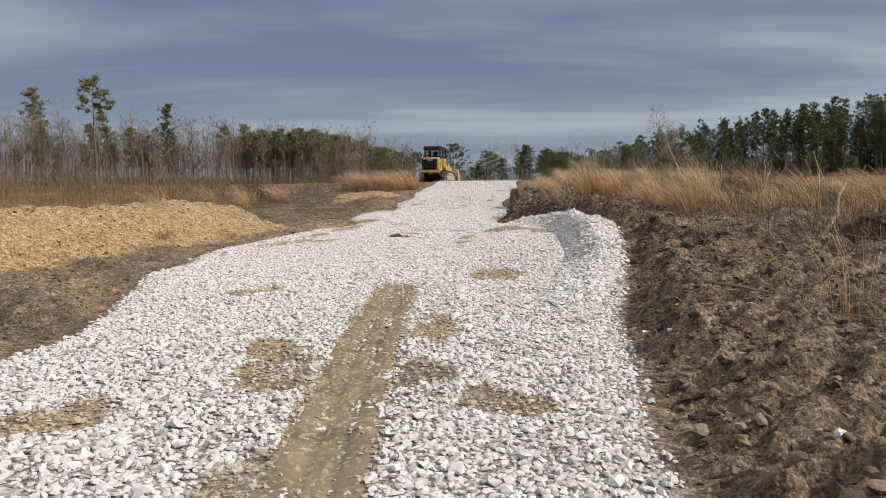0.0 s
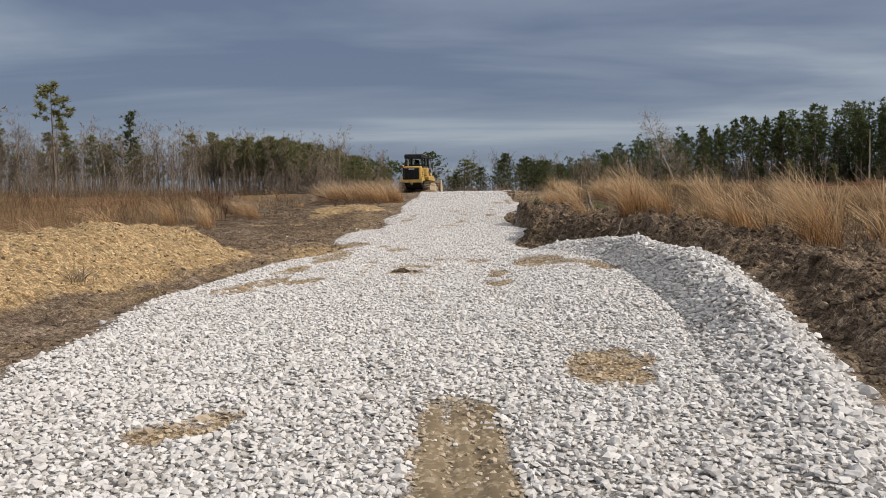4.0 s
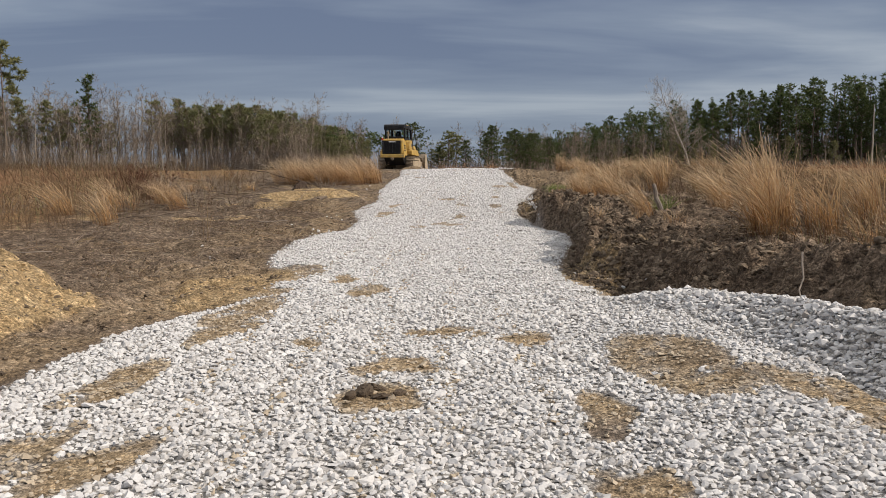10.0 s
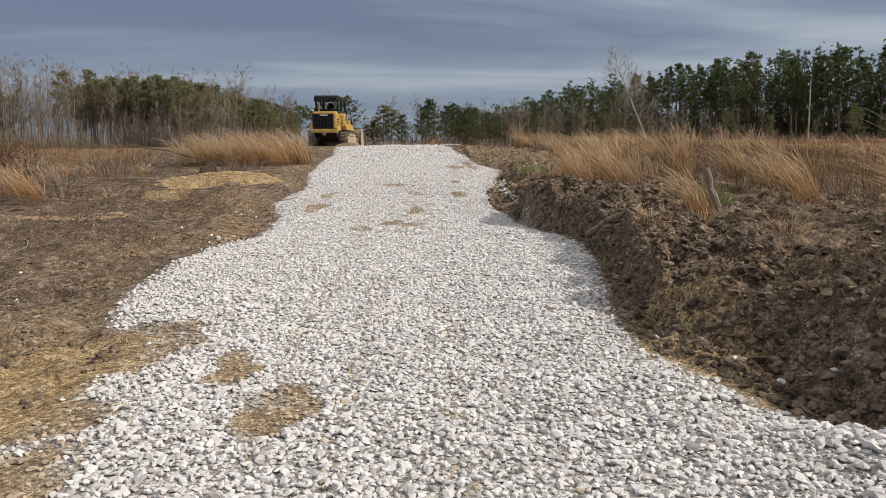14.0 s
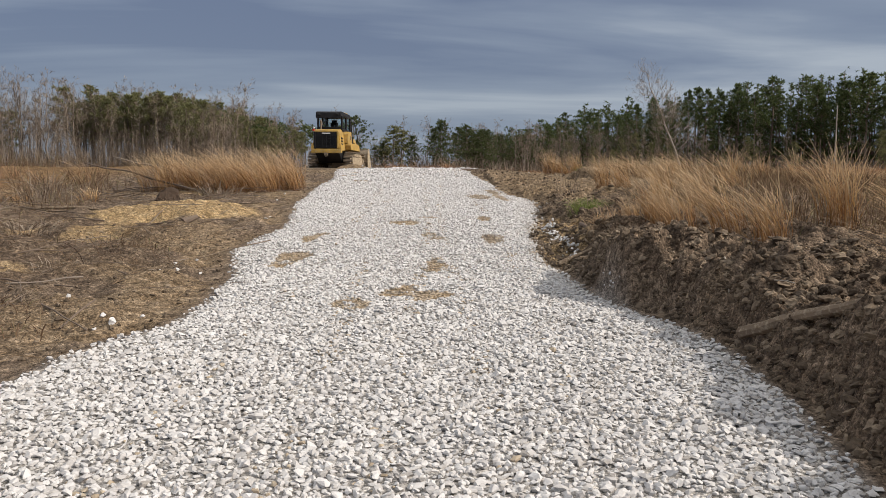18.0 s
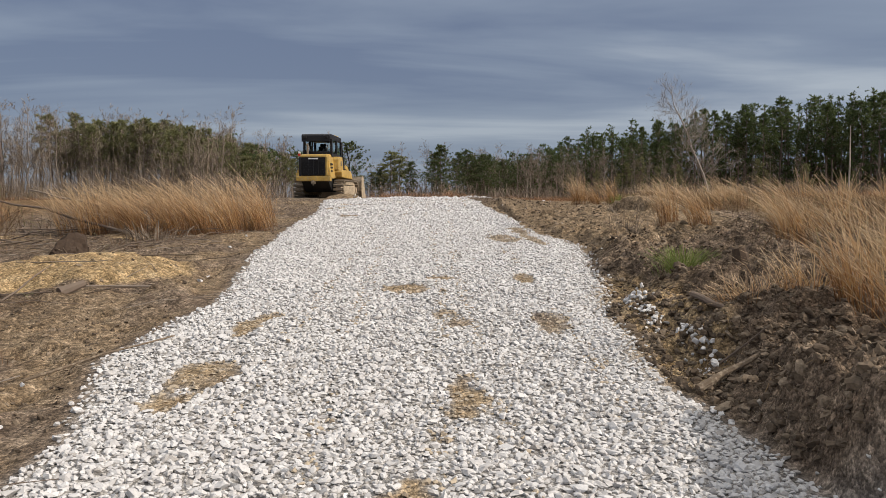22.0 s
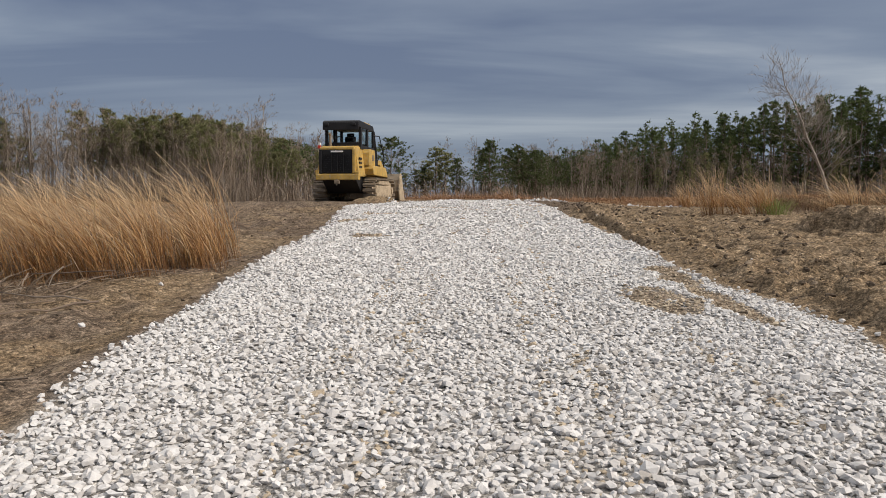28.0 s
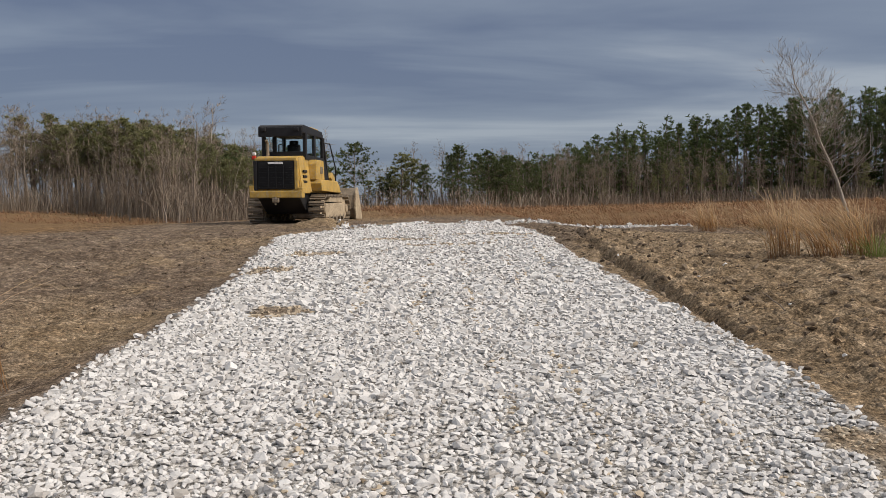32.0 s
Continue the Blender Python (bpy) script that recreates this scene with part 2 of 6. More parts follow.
# bare patches in the gravel: centre, half sizes, turn
PATCHES_START = [(2.7, -37.6, 0.5, 0.7, 10), (1.85, -35.1, 0.35, 0.6, 25), (2.1, -32.3, 0.3, 0.3, 0), (1.05, -36.9, 0.45, 0.35, 30), (3.75, -36.4, 0.4, 0.35, 0), (3.15, -35.7, 0.25, 0.6, 5), (2.0, -35.8, 0.3, 0.6, 20), (2.97, -34.1, 0.28, 0.7, 10),
    (0.45, -32.0, 0.25, 0.6, -35), (3.34, -30.3, 0.45, 0.9, -10), (-1.46, -25.6, 0.35, 0.9, -8), (-1.3, -24.9, 0.3, 0.8, -5), (2.34, -24.9, 0.3, 0.4, 0),
    (-0.75, -24.7, 0.25, 0.6, -20), (3.85, -23.7, 0.3, 0.8, 20), (2.33, -23.6, 0.2, 0.5, 0), (0.7, -23.35, 0.38, 0.3, 0), (-1.38, -23.0, 0.28, 0.9, -6),
    (3.1, -22.6, 0.5, 1.1, 12)]
PATCHES_TURNOUT = [(0.75, -22.5, 0.5, 0.28, 10), (-0.2, -21.7, 0.22, 0.28, 0), (1.8, -21.4, 0.3, 0.3, 0), (1.04, -21.25, 0.42, 0.22, 0), (-1.16, -21.2, 0.28, 0.9, -8),
    (-1.3, -20.2, 0.3, 1.0, -8), (-0.03, -18.9, 0.24, 0.5, -8), (-1.34, -18.9, 0.3, 0.5, 0), (-0.56, -17.9, 0.2, 0.5, 0), (-1.5, -17.3, 0.5, 0.9, -14),
    (-0.3, -9.95, 0.16, 0.3, 0), (0.64, -9.5, 0.23, 0.33, 0), (0.2, -9.3, 0.2, 0.28, 0), (0.7, -7.4, 0.15, 0.4, 0),
    (-1.43, -7.05, 0.2, 0.62, -8)]
PATCHES_MIDDLE = [(-1.4, -5.3, 0.13, 0.5, -8), (0.69, -5.05, 0.15, 0.42, 0), (1.71, -5.0, 0.16, 0.4, 0), (0.13, -3.35, 0.24, 0.2, 0), (0.58, -2.65, 0.2, 0.34, 0),
    (1.72, -2.6, 0.15, 0.3, 0), (2.5, 2.3, 0.15, 1.0, 6), (1.9, 2.5, 0.32, 0.8, 8), (2.4, 3.8, 0.16, 0.7, 8), (-1.7, 8.3, 0.35, 0.25, 0),
    (-2.6, 11.5, 0.35, 0.4, 0), (-2.2, 13.6, 0.5, 0.4, 0), (0.2, 15.0, 0.9, 0.25, 5), (-1.0, 16.2, 0.8, 0.3, 0), (1.2, 17.2, 0.9, 0.3, 0)]
PATCHES = PATCHES_START + PATCHES_TURNOUT + PATCHES_MIDDLE


def bare(x, y):
    b = rut(x, y)
    x, y = x + 0.34 * (fbm(x, y, 0.4, 4, 33) - 0.5), y + 0.7 * (fbm(x, y, 0.4, 4, 34) - 0.5)
    for p in PATCHES:
        near = (np.abs(x - p[0]) < 1.3) & (np.abs(y - p[1]) < 1.5)
        if near.any():
            b = np.where(near, np.maximum(b, 0.88 * smooth(bump(x, y, p[0], p[1], *((p[2] * 0.95, p[3] * 0.95) if p[1] < -29 else (p[2] * 1.05, p[3] * 1.0) if p[1] < -15 else (p[2] * 1.25, p[3] * 1.15)), p[4]), 0.0, 0.55)), b)
    return b


def gravel(x, y):
    """How far a place lies inside the gravel, 0..1, with bare patches taken out."""
    xl, xr = road_edges(y)
    strewn = 0.45 * np.clip(1 - ((y + 3.2) / 4.2) ** 2, 0, 1)
    inside = np.minimum(x - xl, 21.5 - y)
    on_right = smooth((xr - x + 0.12 + strewn) / (0.28 + strewn), 0, 1) ** (1 + 3 * strewn)
    return np.minimum(smooth(inside, -0.12, 0.16), on_right), bare(x, y) * smooth(fbm(x, y, 0.26, 3, 31), 0.18, 0.46)


def ground_z(x, y, fine=True):
    prof = np.interp(y, PROFILE_Y, PROFILE_Z)
    xl, xr = road_edges(y)
    dl, dr = xl - x, x - xr
    z = prof.copy()
    # far land on either hand
    far_l, far_r = smooth(dl, 6, 45), smooth(dr, 5, 60)
    z += far_l * (0.6 + 0.012 * np.maximum(dl, 0) - prof) + far_r * (2.0 - prof - 0.2)
    # right-hand bank of pushed-up soil and the field behind it
    h, fld = np.interp(y, BERM_Y, BERM_H), np.interp(y, FIELD_Y, FIELD_H)
    wob = (0.35 + 0.2 * smooth(y, -18.5, -16.5) * (1 - smooth(y, -8.4, -6.8))) * (fbm(x, y, 0.95, 3, 41) - 0.5)
    steep = smooth(y, -18.5, -16.5) * (1 - smooth(y, -8.4, -6.8))
    start, rise = 0.12 - 0.06 * steep, 0.68 - 0.4 * steep
    face = smooth((dr + wob - 0.5 * np.clip(1 - ((y + 5.0) / 2.8) ** 2, 0, 1) - 0.45 * np.clip(1 - ((y + 17.5) / 1.6) ** 2, 0, 1) - start) / rise, 0, 1) * smooth(dr, -0.04, 0.12)
    back = smooth(dr, 0.9, 3.2)
    z -= 0.9 * smooth(y, 21, 42) * smooth(dl, 4, 16) * (1 - far_l)
    z += np.where(dr > -0.3, face * (h * (1 - back) + fld * back) * (1 - far_r), 0)
    # left verge: slight fall then level
    z += np.where(dl > 0, -0.04 * smooth(dl, 0, 0.4), 0)
    road = smooth(np.minimum(-dl, -dr), -0.05, 0.5)
    z += 0.03 * road
    m = sand_mound(x, y)
    z += (0.66 + 0.4 * fbm(x, y, 1.9, 4, 22)) * smooth(m, 0, 0.9) ** 0.8 * (0.7 + 0.3 * smooth(-y, 19, 22.5))
    shelf = smooth(y, -30, -25) * (1 - smooth(y, -20.5, -19))
    z += 0.17 * smooth(x, 2.2, 3.6) * shelf * (1 - 0.6 * smooth(x, 4.6, 5.6))
    z += (0.29 + 0.22 * fbm(x, y, 1.1, 3, 23)) * smooth(windrow(x, y), 0, 0.95) - 0.04 * np.clip(1 - np.abs(windrow(x, y) - 0.02) / 0.06, 0, 1) * (windrow(x, y) > 0)
    z += 0.24 * smooth(bump(x, y, -4.8, -1.9, 2.0, 1.2, 12), 0, 1)
    z -= 0.05 * rut(x, y)
    z += 0.28 * smooth(bump(x, y, -3.55, 22.4, 1.0, 0.6, 20), 0, 1)
    z += 0.34 * smooth(bump(x, y, 5.9, 6.4, 1.3, 0.42, -48), 0, 1)
    fur = np.interp(y, [6, 8, 13, 18.6], [2.62, 2.72, 2.75, 3.15])
    z += (0.05 * np.clip(1 - np.abs(x - fur - 0.16) / 0.12, 0, 1) - 0.09 * np.clip(1 - np.abs(x - fur) / 0.09, 0, 1)) * smooth(y, 6, 7.5) * (1 - smooth(y, 17.5, 18.8))
    if fine:
        churn = smooth(dr, 0.0, 0.5) * (1 - smooth(dr, 7, 14))
        quiet = smooth(y, -1, 6) * 0.82
        ridg = 1 - np.abs(2 * fbm(x, y, 0.55, 4, 51) - 1)
        z += churn * (1 - quiet) * (0.40 * (fbm(x, y, 0.75, 5, 52) - 0.5) + 0.2 * (ridg - 0.75))
        crag = 1 - np.abs(2 * fbm(x, y, 0.3, 4, 60) - 1)
        z += churn * (1 - 0.5 * quiet) * (0.26 * (crag - 0.75) + 0.09 * (fbm(x, y, 0.11, 2, 62) - 0.5))
        z += face * (1 - back) * h * (0.95 * (1 - np.abs(2 * fbm(x, y, 0.42, 4, 58) - 1)) - 0.66 + 0.8 * (fbm(x, y, 1.2, 3, 59) - 0.5)) * np.where(dr > -0.3, 1, 0)
        left = smooth(dl, 0.05, 0.6) * (1 - smooth(dl, 12, 25))
        graded = smooth(y, -2, 3)
        z += left * ((0.34 - 0.2 * graded) * (fbm(x, y, 0.7, 5, 53) - 0.5) + 0.09 * (fbm(x, y, 0.18, 2, 54) - 0.5))
        scrape = 1 - np.abs(2 * fbm((x + 0.25 * y) * 2.4, y * 0.7, 1.0, 2, 63) - 1)
        z += left * (0.035 + 0.03 * graded) * (scrape - 0.7)
        prints = np.maximum(np.clip(1 - np.abs(x - 3.45) / 0.26, 0, 1), np.clip(1 - np.abs(x - 5.0) / 0.26, 0, 1)) * smooth(y, 2.5, 4.5) * (1 - smooth(y, 16, 18))
        z += smooth(prints, 0, 0.3) * (0.03 * np.abs(2 * ((y / 0.24 + 0.3 * fbm(x, y, 0.6, 2, 64)) % 1.0) - 1) - 0.05)
        z += 0.10 * smooth(m, 0.05, 0.3) * (fbm(x, y, 0.45, 4, 55) - 0.5)
        z += road * 0.05 * (fbm(x, y, 0.5, 3, 56) - 0.5)
        z += (1 - churn) * (1 - left) * (1 - road) * 0.25 * (fbm(x, y, 3.0, 4, 57) - 0.5)
    return z


def gz(x, y):
    return float(ground_z(np.array([float(x)]), np.array([float(y)]))[0])


# ---- materials ----
def material(name):
    m = bpy.data.materials.new(name)
    m.use_nodes = True
    nt = m.node_tree
    b = nt.nodes["Principled BSDF"]
    b.inputs["Specular IOR Level"].default_value = 0.3
    return m, nt, b


def node(nt, kind, **inputs):
    n = nt.nodes.new(kind)
    for k, v in inputs.items():
        n.inputs[k.replace("_", " ")].default_value = v
    return n


def mixed(nt, fac, a, b, blend="MIX"):
    n = nt.nodes.new("ShaderNodeMix")
    n.data_type, n.blend_type = "RGBA", blend
    for i, v in ((0, fac), (6, a), (7, b)):
        if isinstance(v, (int, float)):
            n.inputs[i].default_value = v
        elif isinstance(v, tuple):
            n.inputs[i].default_value = (*v, 1) if len(v) == 3 else v
        else:
            nt.links.new(v, n.inputs[i])
    return n.outputs[2]


def ramped(nt, value, stops):
    r = nt.nodes.new("ShaderNodeValToRGB")
    e = r.color_ramp.elements
    while len(e) < len(stops):
        e.new(0.5)
    for i, (p, c) in enumerate(stops):
        e[i].position, e[i].color = p, (*c, 1) if isinstance(c, tuple) else (c, c, c, 1)
    nt.links.new(value, r.inputs[0])
    return r.outputs[0]


def noise_out(nt, scale, detail=4, rough=0.55, coords="Object"):
    tc = nt.nodes.new("ShaderNodeTexCoord")
    n = node(nt, "ShaderNodeTexNoise", Scale=scale, Detail=detail, Roughness=rough)
    nt.links.new(tc.outputs[coords], n.inputs["Vector"])
    return n.outputs[0]


def bumped(nt, b, height, strength=0.5, distance=0.02):
    n = node(nt, "ShaderNodeBump", Strength=strength, Distance=distance)
    nt.links.new(height, n.inputs["Height"])
    nt.links.new(n.outputs[0], b.inputs["Normal"])


def island(nt):
    return nt.nodes.new("ShaderNodeNewGeometry").outputs["Random Per Island"]


def plain(name, colour, rough=0.6, metal=0.0, vary=0.25, scale=6.0, worn=None):
    """A surface with grime at two scales; worn: a second colour that shows through."""
    m, nt, b = material(name)
    n1, n2 = noise_out(nt, scale, 5), noise_out(nt, scale * 7, 3)
    dark = tuple(c * (1 - vary) for c in colour)
    light = tuple(min(1, c * (1 + vary * 0.6)) for c in colour)
    col = ramped(nt, n1, [(0.3, dark), (0.7, light)])
    if worn:
        col = mixed(nt, ramped(nt, n2, [(0.5, 0.0), (0.68, 1.0)]), col, worn)
    nt.links.new(col, b.inputs["Base Color"])
    b.inputs["Roughness"].default_value, b.inputs["Metallic"].default_value = rough, metal
    bumped(nt, b, n2, 0.15, 0.01)
    return m


def by_island(name, stops, rough=0.8, grain=30.0, amount=0.3, translucent=0.0):
    m, nt, b = material(name)
    col = ramped(nt, island(nt), stops)
    n = noise_out(nt, grain, 3)
    col = mixed(nt, amount, col, ramped(nt, n, [(0.3, 0.25), (0.7, 1.0)]), "MULTIPLY")
    nt.links.new(col, b.inputs["Base Color"])
    b.inputs["Roughness"].default_value = rough
    if translucent:
        tr = nt.nodes.new("ShaderNodeBsdfTranslucent")
        nt.links.new(col, tr.inputs[0])
        mx = nt.nodes.new("ShaderNodeMixShader")
        mx.inputs[0].default_value = translucent
        nt.links.new(b.outputs[0], mx.inputs[1])
        nt.links.new(tr.outputs[0], mx.inputs[2])
        nt.links.new(mx.outputs[0], nt.nodes["Material Output"].inputs[0])
    return m


def soil_material():
    m, nt, b = material("soil")
    at = nt.nodes.new("ShaderNodeAttribute")
    at.attribute_name = "zones"
    sp = nt.nodes.new("ShaderNodeSeparateColor")
    nt.links.new(at.outputs["Color"], sp.inputs[0])
    big, mid, fine = noise_out(nt, 0.6, 5), noise_out(nt, 5.0, 5, 0.65), noise_out(nt, 38.0, 4, 0.7)
    brown = ramped(nt, mid, [(0.3, (0.11, 0.08, 0.058)), (0.5, (0.205, 0.154, 0.112)), (0.7, (0.335, 0.262, 0.195))])
    umber = ramped(nt, mid, [(0.3, (0.062, 0.042, 0.03)), (0.5, (0.13, 0.092, 0.063)), (0.7, (0.24, 0.177, 0.123))])
    sand = ramped(nt, mid, [(0.25, (0.3, 0.2, 0.1)), (0.5, (0.42, 0.3, 0.162)), (0.75, (0.5, 0.385, 0.235))])
    straw = ramped(nt, mid, [(0.3, (0.13, 0.085, 0.045)), (0.6, (0.27, 0.165, 0.08)), (0.8, (0.36, 0.24, 0.12))])
    dust = ramped(nt, mid, [(0.3, (0.4, 0.38, 0.355)), (0.7, (0.54, 0.52, 0.495))])
    col = mixed(nt, ramped(nt, big, [(0.42, 0.0), (0.62, 0.55)]), brown, umber)
    for out, other in (("Green", umber), ("Red", sand), ("Blue", dust)):
        col = mixed(nt, sp.outputs[out], col, other)
    col = mixed(nt, at.outputs["Alpha"], col, straw)
    col = mixed(nt, 0.8, col, ramped(nt, fine, [(0.32, 0.25), (0.5, 0.85), (0.66, 1.5)]), "MULTIPLY")
    col = mixed(nt, 0.6, col, ramped(nt, noise_out(nt, 14.0, 3, 0.6), [(0.35, 0.45), (0.6, 1.25)]), "MULTIPLY")
    crumbs = []
    for scale, low, high in ((17.0, 0.6, 1.3), (52.0, 0.5, 1.45)):
        tc = nt.nodes.new("ShaderNodeTexCoord")
        warp = node(nt, "ShaderNodeTexNoise", Scale=scale * 0.8, Detail=3)
        nt.links.new(tc.outputs["Object"], warp.inputs["Vector"])
        shift = nt.nodes.new("ShaderNodeVectorMath")
        shift.operation = "MULTIPLY_ADD"
        shift.inputs[1].default_value = (0.45 / scale,) * 3
        nt.links.new(warp.outputs["Color"], shift.inputs[0])
        nt.links.new(tc.outputs["Object"], shift.inputs[2])
        cell = node(nt, "ShaderNodeTexVoronoi", Scale=scale, Randomness=1.0)
        nt.links.new(shift.outputs[0], cell.inputs["Vector"])
        tone = nt.nodes.new("ShaderNodeSeparateColor")
        nt.links.new(cell.outputs["Color"], tone.inputs[0])
        col = mixed(nt, 0.8, col, ramped(nt, tone.outputs[0], [(0.0, low), (1.0, high)]), "MULTIPLY")
        crumbs.append(cell.outputs["Distance"])
    nt.links.new(col, b.inputs["Base Color"])
    b.inputs["Roughness"].default_value = 0.95
    b.inputs["Specular IOR Level"].default_value = 0.12
    height = mid
    for other, share in ((fine, 0.6), (crumbs[0], -0.9), (crumbs[1], -0.4)):
        add = nt.nodes.new("ShaderNodeMath")
        add.operation = "MULTIPLY_ADD"
        add.inputs[1].default_value = share
        nt.links.new(other, add.inputs[0])
        nt.links.new(height, add.inputs[2])
        height = add.outputs[0]
    bumped(nt, b, height, 0.9, 0.028)
    return m


def stone_material(name, tint=(1, 1, 1)):
    m, nt, b = material(name)
    col = ramped(nt, island(nt), [(0.0, (0.37, 0.345, 0.32)), (0.08, (0.49, 0.472, 0.46)), (0.35, (0.585, 0.572, 0.565)), (0.75, (0.64, 0.628, 0.622)), (1.0, (0.69, 0.68, 0.674))])
    n = noise_out(nt, 45.0, 4, 0.65)
    col = mixed(nt, 0.4, col, ramped(nt, n, [(0.3, (0.7, 0.68, 0.65)), (0.6, (1, 1, 1))]), "MULTIPLY")
    col = mixed(nt, 1.0, col, tint, "MULTIPLY")
    nt.links.new(col, b.inputs["Base Color"])
    b.inputs["Roughness"].default_value = 0.85
    bumped(nt, b, n, 0.35, 0.01)
    return m


SOIL = soil_material()
STONE = stone_material("limestone")
DUSTY = stone_material("muddy limestone", (0.74, 0.63, 0.48))
CLOD = by_island("dry clods", [(0, (0.095, 0.07, 0.049)), (0.6, (0.195, 0.147, 0.103)), (1, (0.32, 0.25, 0.178))], 0.95, 40, 0.6)
DARKEARTH = by_island("dark damp earth", [(0, (0.06, 0.04, 0.028)), (1, (0.13, 0.09, 0.062))], 0.95, 18, 0.5)
SANDCLOD = by_island("sandy clods", [(0, (0.30, 0.19, 0.085)), (0.5, (0.43, 0.29, 0.14)), (1, (0.5, 0.37, 0.2))], 0.95, 25)


def straw_material(name, stops, tip, grain=3):
    """Stems whose feathery seed tips are paler and whose lowest third darkens to brown."""
    m, nt, b = material(name)
    col = ramped(nt, island(nt), stops)
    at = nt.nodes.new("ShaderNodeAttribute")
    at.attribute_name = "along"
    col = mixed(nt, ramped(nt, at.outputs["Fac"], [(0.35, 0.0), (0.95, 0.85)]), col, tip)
    # darker brown towards the bottom of each stem
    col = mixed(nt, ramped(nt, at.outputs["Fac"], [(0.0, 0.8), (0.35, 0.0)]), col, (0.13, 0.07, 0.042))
    n = noise_out(nt, grain, 3)
    col = mixed(nt, 0.4, col, ramped(nt, n, [(0.3, 0.3), (0.7, 1.0)]), "MULTIPLY")
    nt.links.new(col, b.inputs["Base Color"])
    b.inputs["Roughness"].default_value = 0.75
    tr = nt.nodes.new("ShaderNodeBsdfTranslucent")
    nt.links.new(col, tr.inputs[0])
    mx = nt.nodes.new("ShaderNodeMixShader")
    mx.inputs[0].default_value = 0.3
    nt.links.new(b.outputs[0], mx.inputs[1])
    nt.links.new(tr.outputs[0], mx.inputs[2])
    nt.links.new(mx.outputs[0], nt.nodes["Material Output"].inputs[0])
    return m


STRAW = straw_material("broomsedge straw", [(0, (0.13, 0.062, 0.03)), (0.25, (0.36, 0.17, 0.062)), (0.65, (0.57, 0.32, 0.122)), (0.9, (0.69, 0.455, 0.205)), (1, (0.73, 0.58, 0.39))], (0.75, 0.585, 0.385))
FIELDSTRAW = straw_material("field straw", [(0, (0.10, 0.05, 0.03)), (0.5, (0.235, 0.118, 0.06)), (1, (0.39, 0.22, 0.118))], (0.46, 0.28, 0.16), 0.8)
DULLSTRAW = by_island("weathered straw", [(0, (0.13, 0.085, 0.05)), (0.5, (0.25, 0.165, 0.09)), (1, (0.38, 0.27, 0.16))], 0.8, 3, 0.3, 0.15)
WEED = by_island("dead weeds", [(0, (0.08, 0.045, 0.028)), (0.5, (0.17, 0.105, 0.062)), (0.9, (0.26, 0.19, 0.11)), (1, (0.2, 0.21, 0.09))], 0.9, 8, 0.3, 0.15)
TWIG = by_island("grey twigs", [(0, (0.13, 0.1, 0.075)), (0.5, (0.24, 0.188, 0.142)), (1, (0.39, 0.33, 0.265))], 0.9, 8)
BROWNTWIG = by_island("brown twigs", [(0, (0.17, 0.128, 0.092)), (0.5, (0.28, 0.22, 0.165)), (1, (0.44, 0.37, 0.29))], 0.9, 8)
BARK = by_island("pine bark", [(0, (0.13, 0.097, 0.074)), (1, (0.24, 0.187, 0.148))], 0.95, 4)
PALEBARK = by_island("pale bark", [(0, (0.30, 0.26, 0.215)), (1, (0.5, 0.45, 0.39))], 0.9, 5)
GREYBARK = by_island("grey bark", [(0, (0.16, 0.13, 0.105)), (1, (0.32, 0.27, 0.225))], 0.9, 5)
NEEDLE = by_island("pine needles", [(0, (0.055, 0.082, 0.03)), (0.5, (0.105, 0.14, 0.052)), (1, (0.165, 0.195, 0.08))], 0.7, 1.5, 0.2, 0.45)
OLIVE = by_island("olive needles", [(0, (0.14, 0.15, 0.065)), (0.5, (0.235, 0.24, 0.11)), (1, (0.33, 0.32, 0.16))], 0.7, 1.5, 0.2, 0.5)
MIDGREEN = by_island("round pine needles", [(0, (0.06, 0.085, 0.035)), (0.5, (0.105, 0.135, 0.055)), (1, (0.16, 0.185, 0.085))], 0.7, 1.5, 0.2, 0.45)
SHRUBGREEN = by_island("fresh green", [(0, (0.12, 0.165, 0.04)), (1, (0.27, 0.32, 0.09))], 0.6, 6, 0.2, 0.25)
LEAFBROWN = by_island("dead leaves", [(0, (0.06, 0.028, 0.018)), (1, (0.16, 0.075, 0.04))], 0.8, 6, 0.2, 0.1)
LOGWOOD = plain("weathered log", (0.2, 0.15, 0.105), 0.9, 0, 0.4, 4, (0.33, 0.27, 0.2))
YELLOW = plain("machine yellow", (0.49, 0.315, 0.075), 0.55, 0, 0.35, 3, (0.38, 0.3, 0.18))
BLACK = plain("black paint", (0.018, 0.018, 0.02), 0.5, 0, 0.3, 5)
GRILLE = plain("grille black", (0.012, 0.012, 0.013), 0.6, 0, 0.3, 5)
STEEL = plain("muddy steel", (0.24, 0.2, 0.155), 0.65, 0.35, 0.4, 4, (0.34, 0.26, 0.17))
MUDSTEEL = plain("mud caked steel", (0.44, 0.355, 0.25), 0.9, 0.0, 0.35, 4, (0.2, 0.15, 0.1))
SEATBLACK = plain("seat vinyl", (0.02, 0.02, 0.022), 0.7, 0, 0.2, 8)
WHITEPLATE = plain("white plate", (0.75, 0.75, 0.74), 0.5, 0, 0.1, 5)
REDLENS = plain("red lens", (0.55, 0.05, 0.03), 0.3, 0, 0.1, 5)
GLASS, _gt, _gb = material("cab glass")
_gb.inputs["Transmission Weight"].default_value = 1.0
_gb.inputs["Roughness"].default_value = 0.02
_gb.inputs["IOR"].default_value = 1.08
_gb.inputs["Base Color"].default_value = (0.86, 0.94, 0.95, 1)

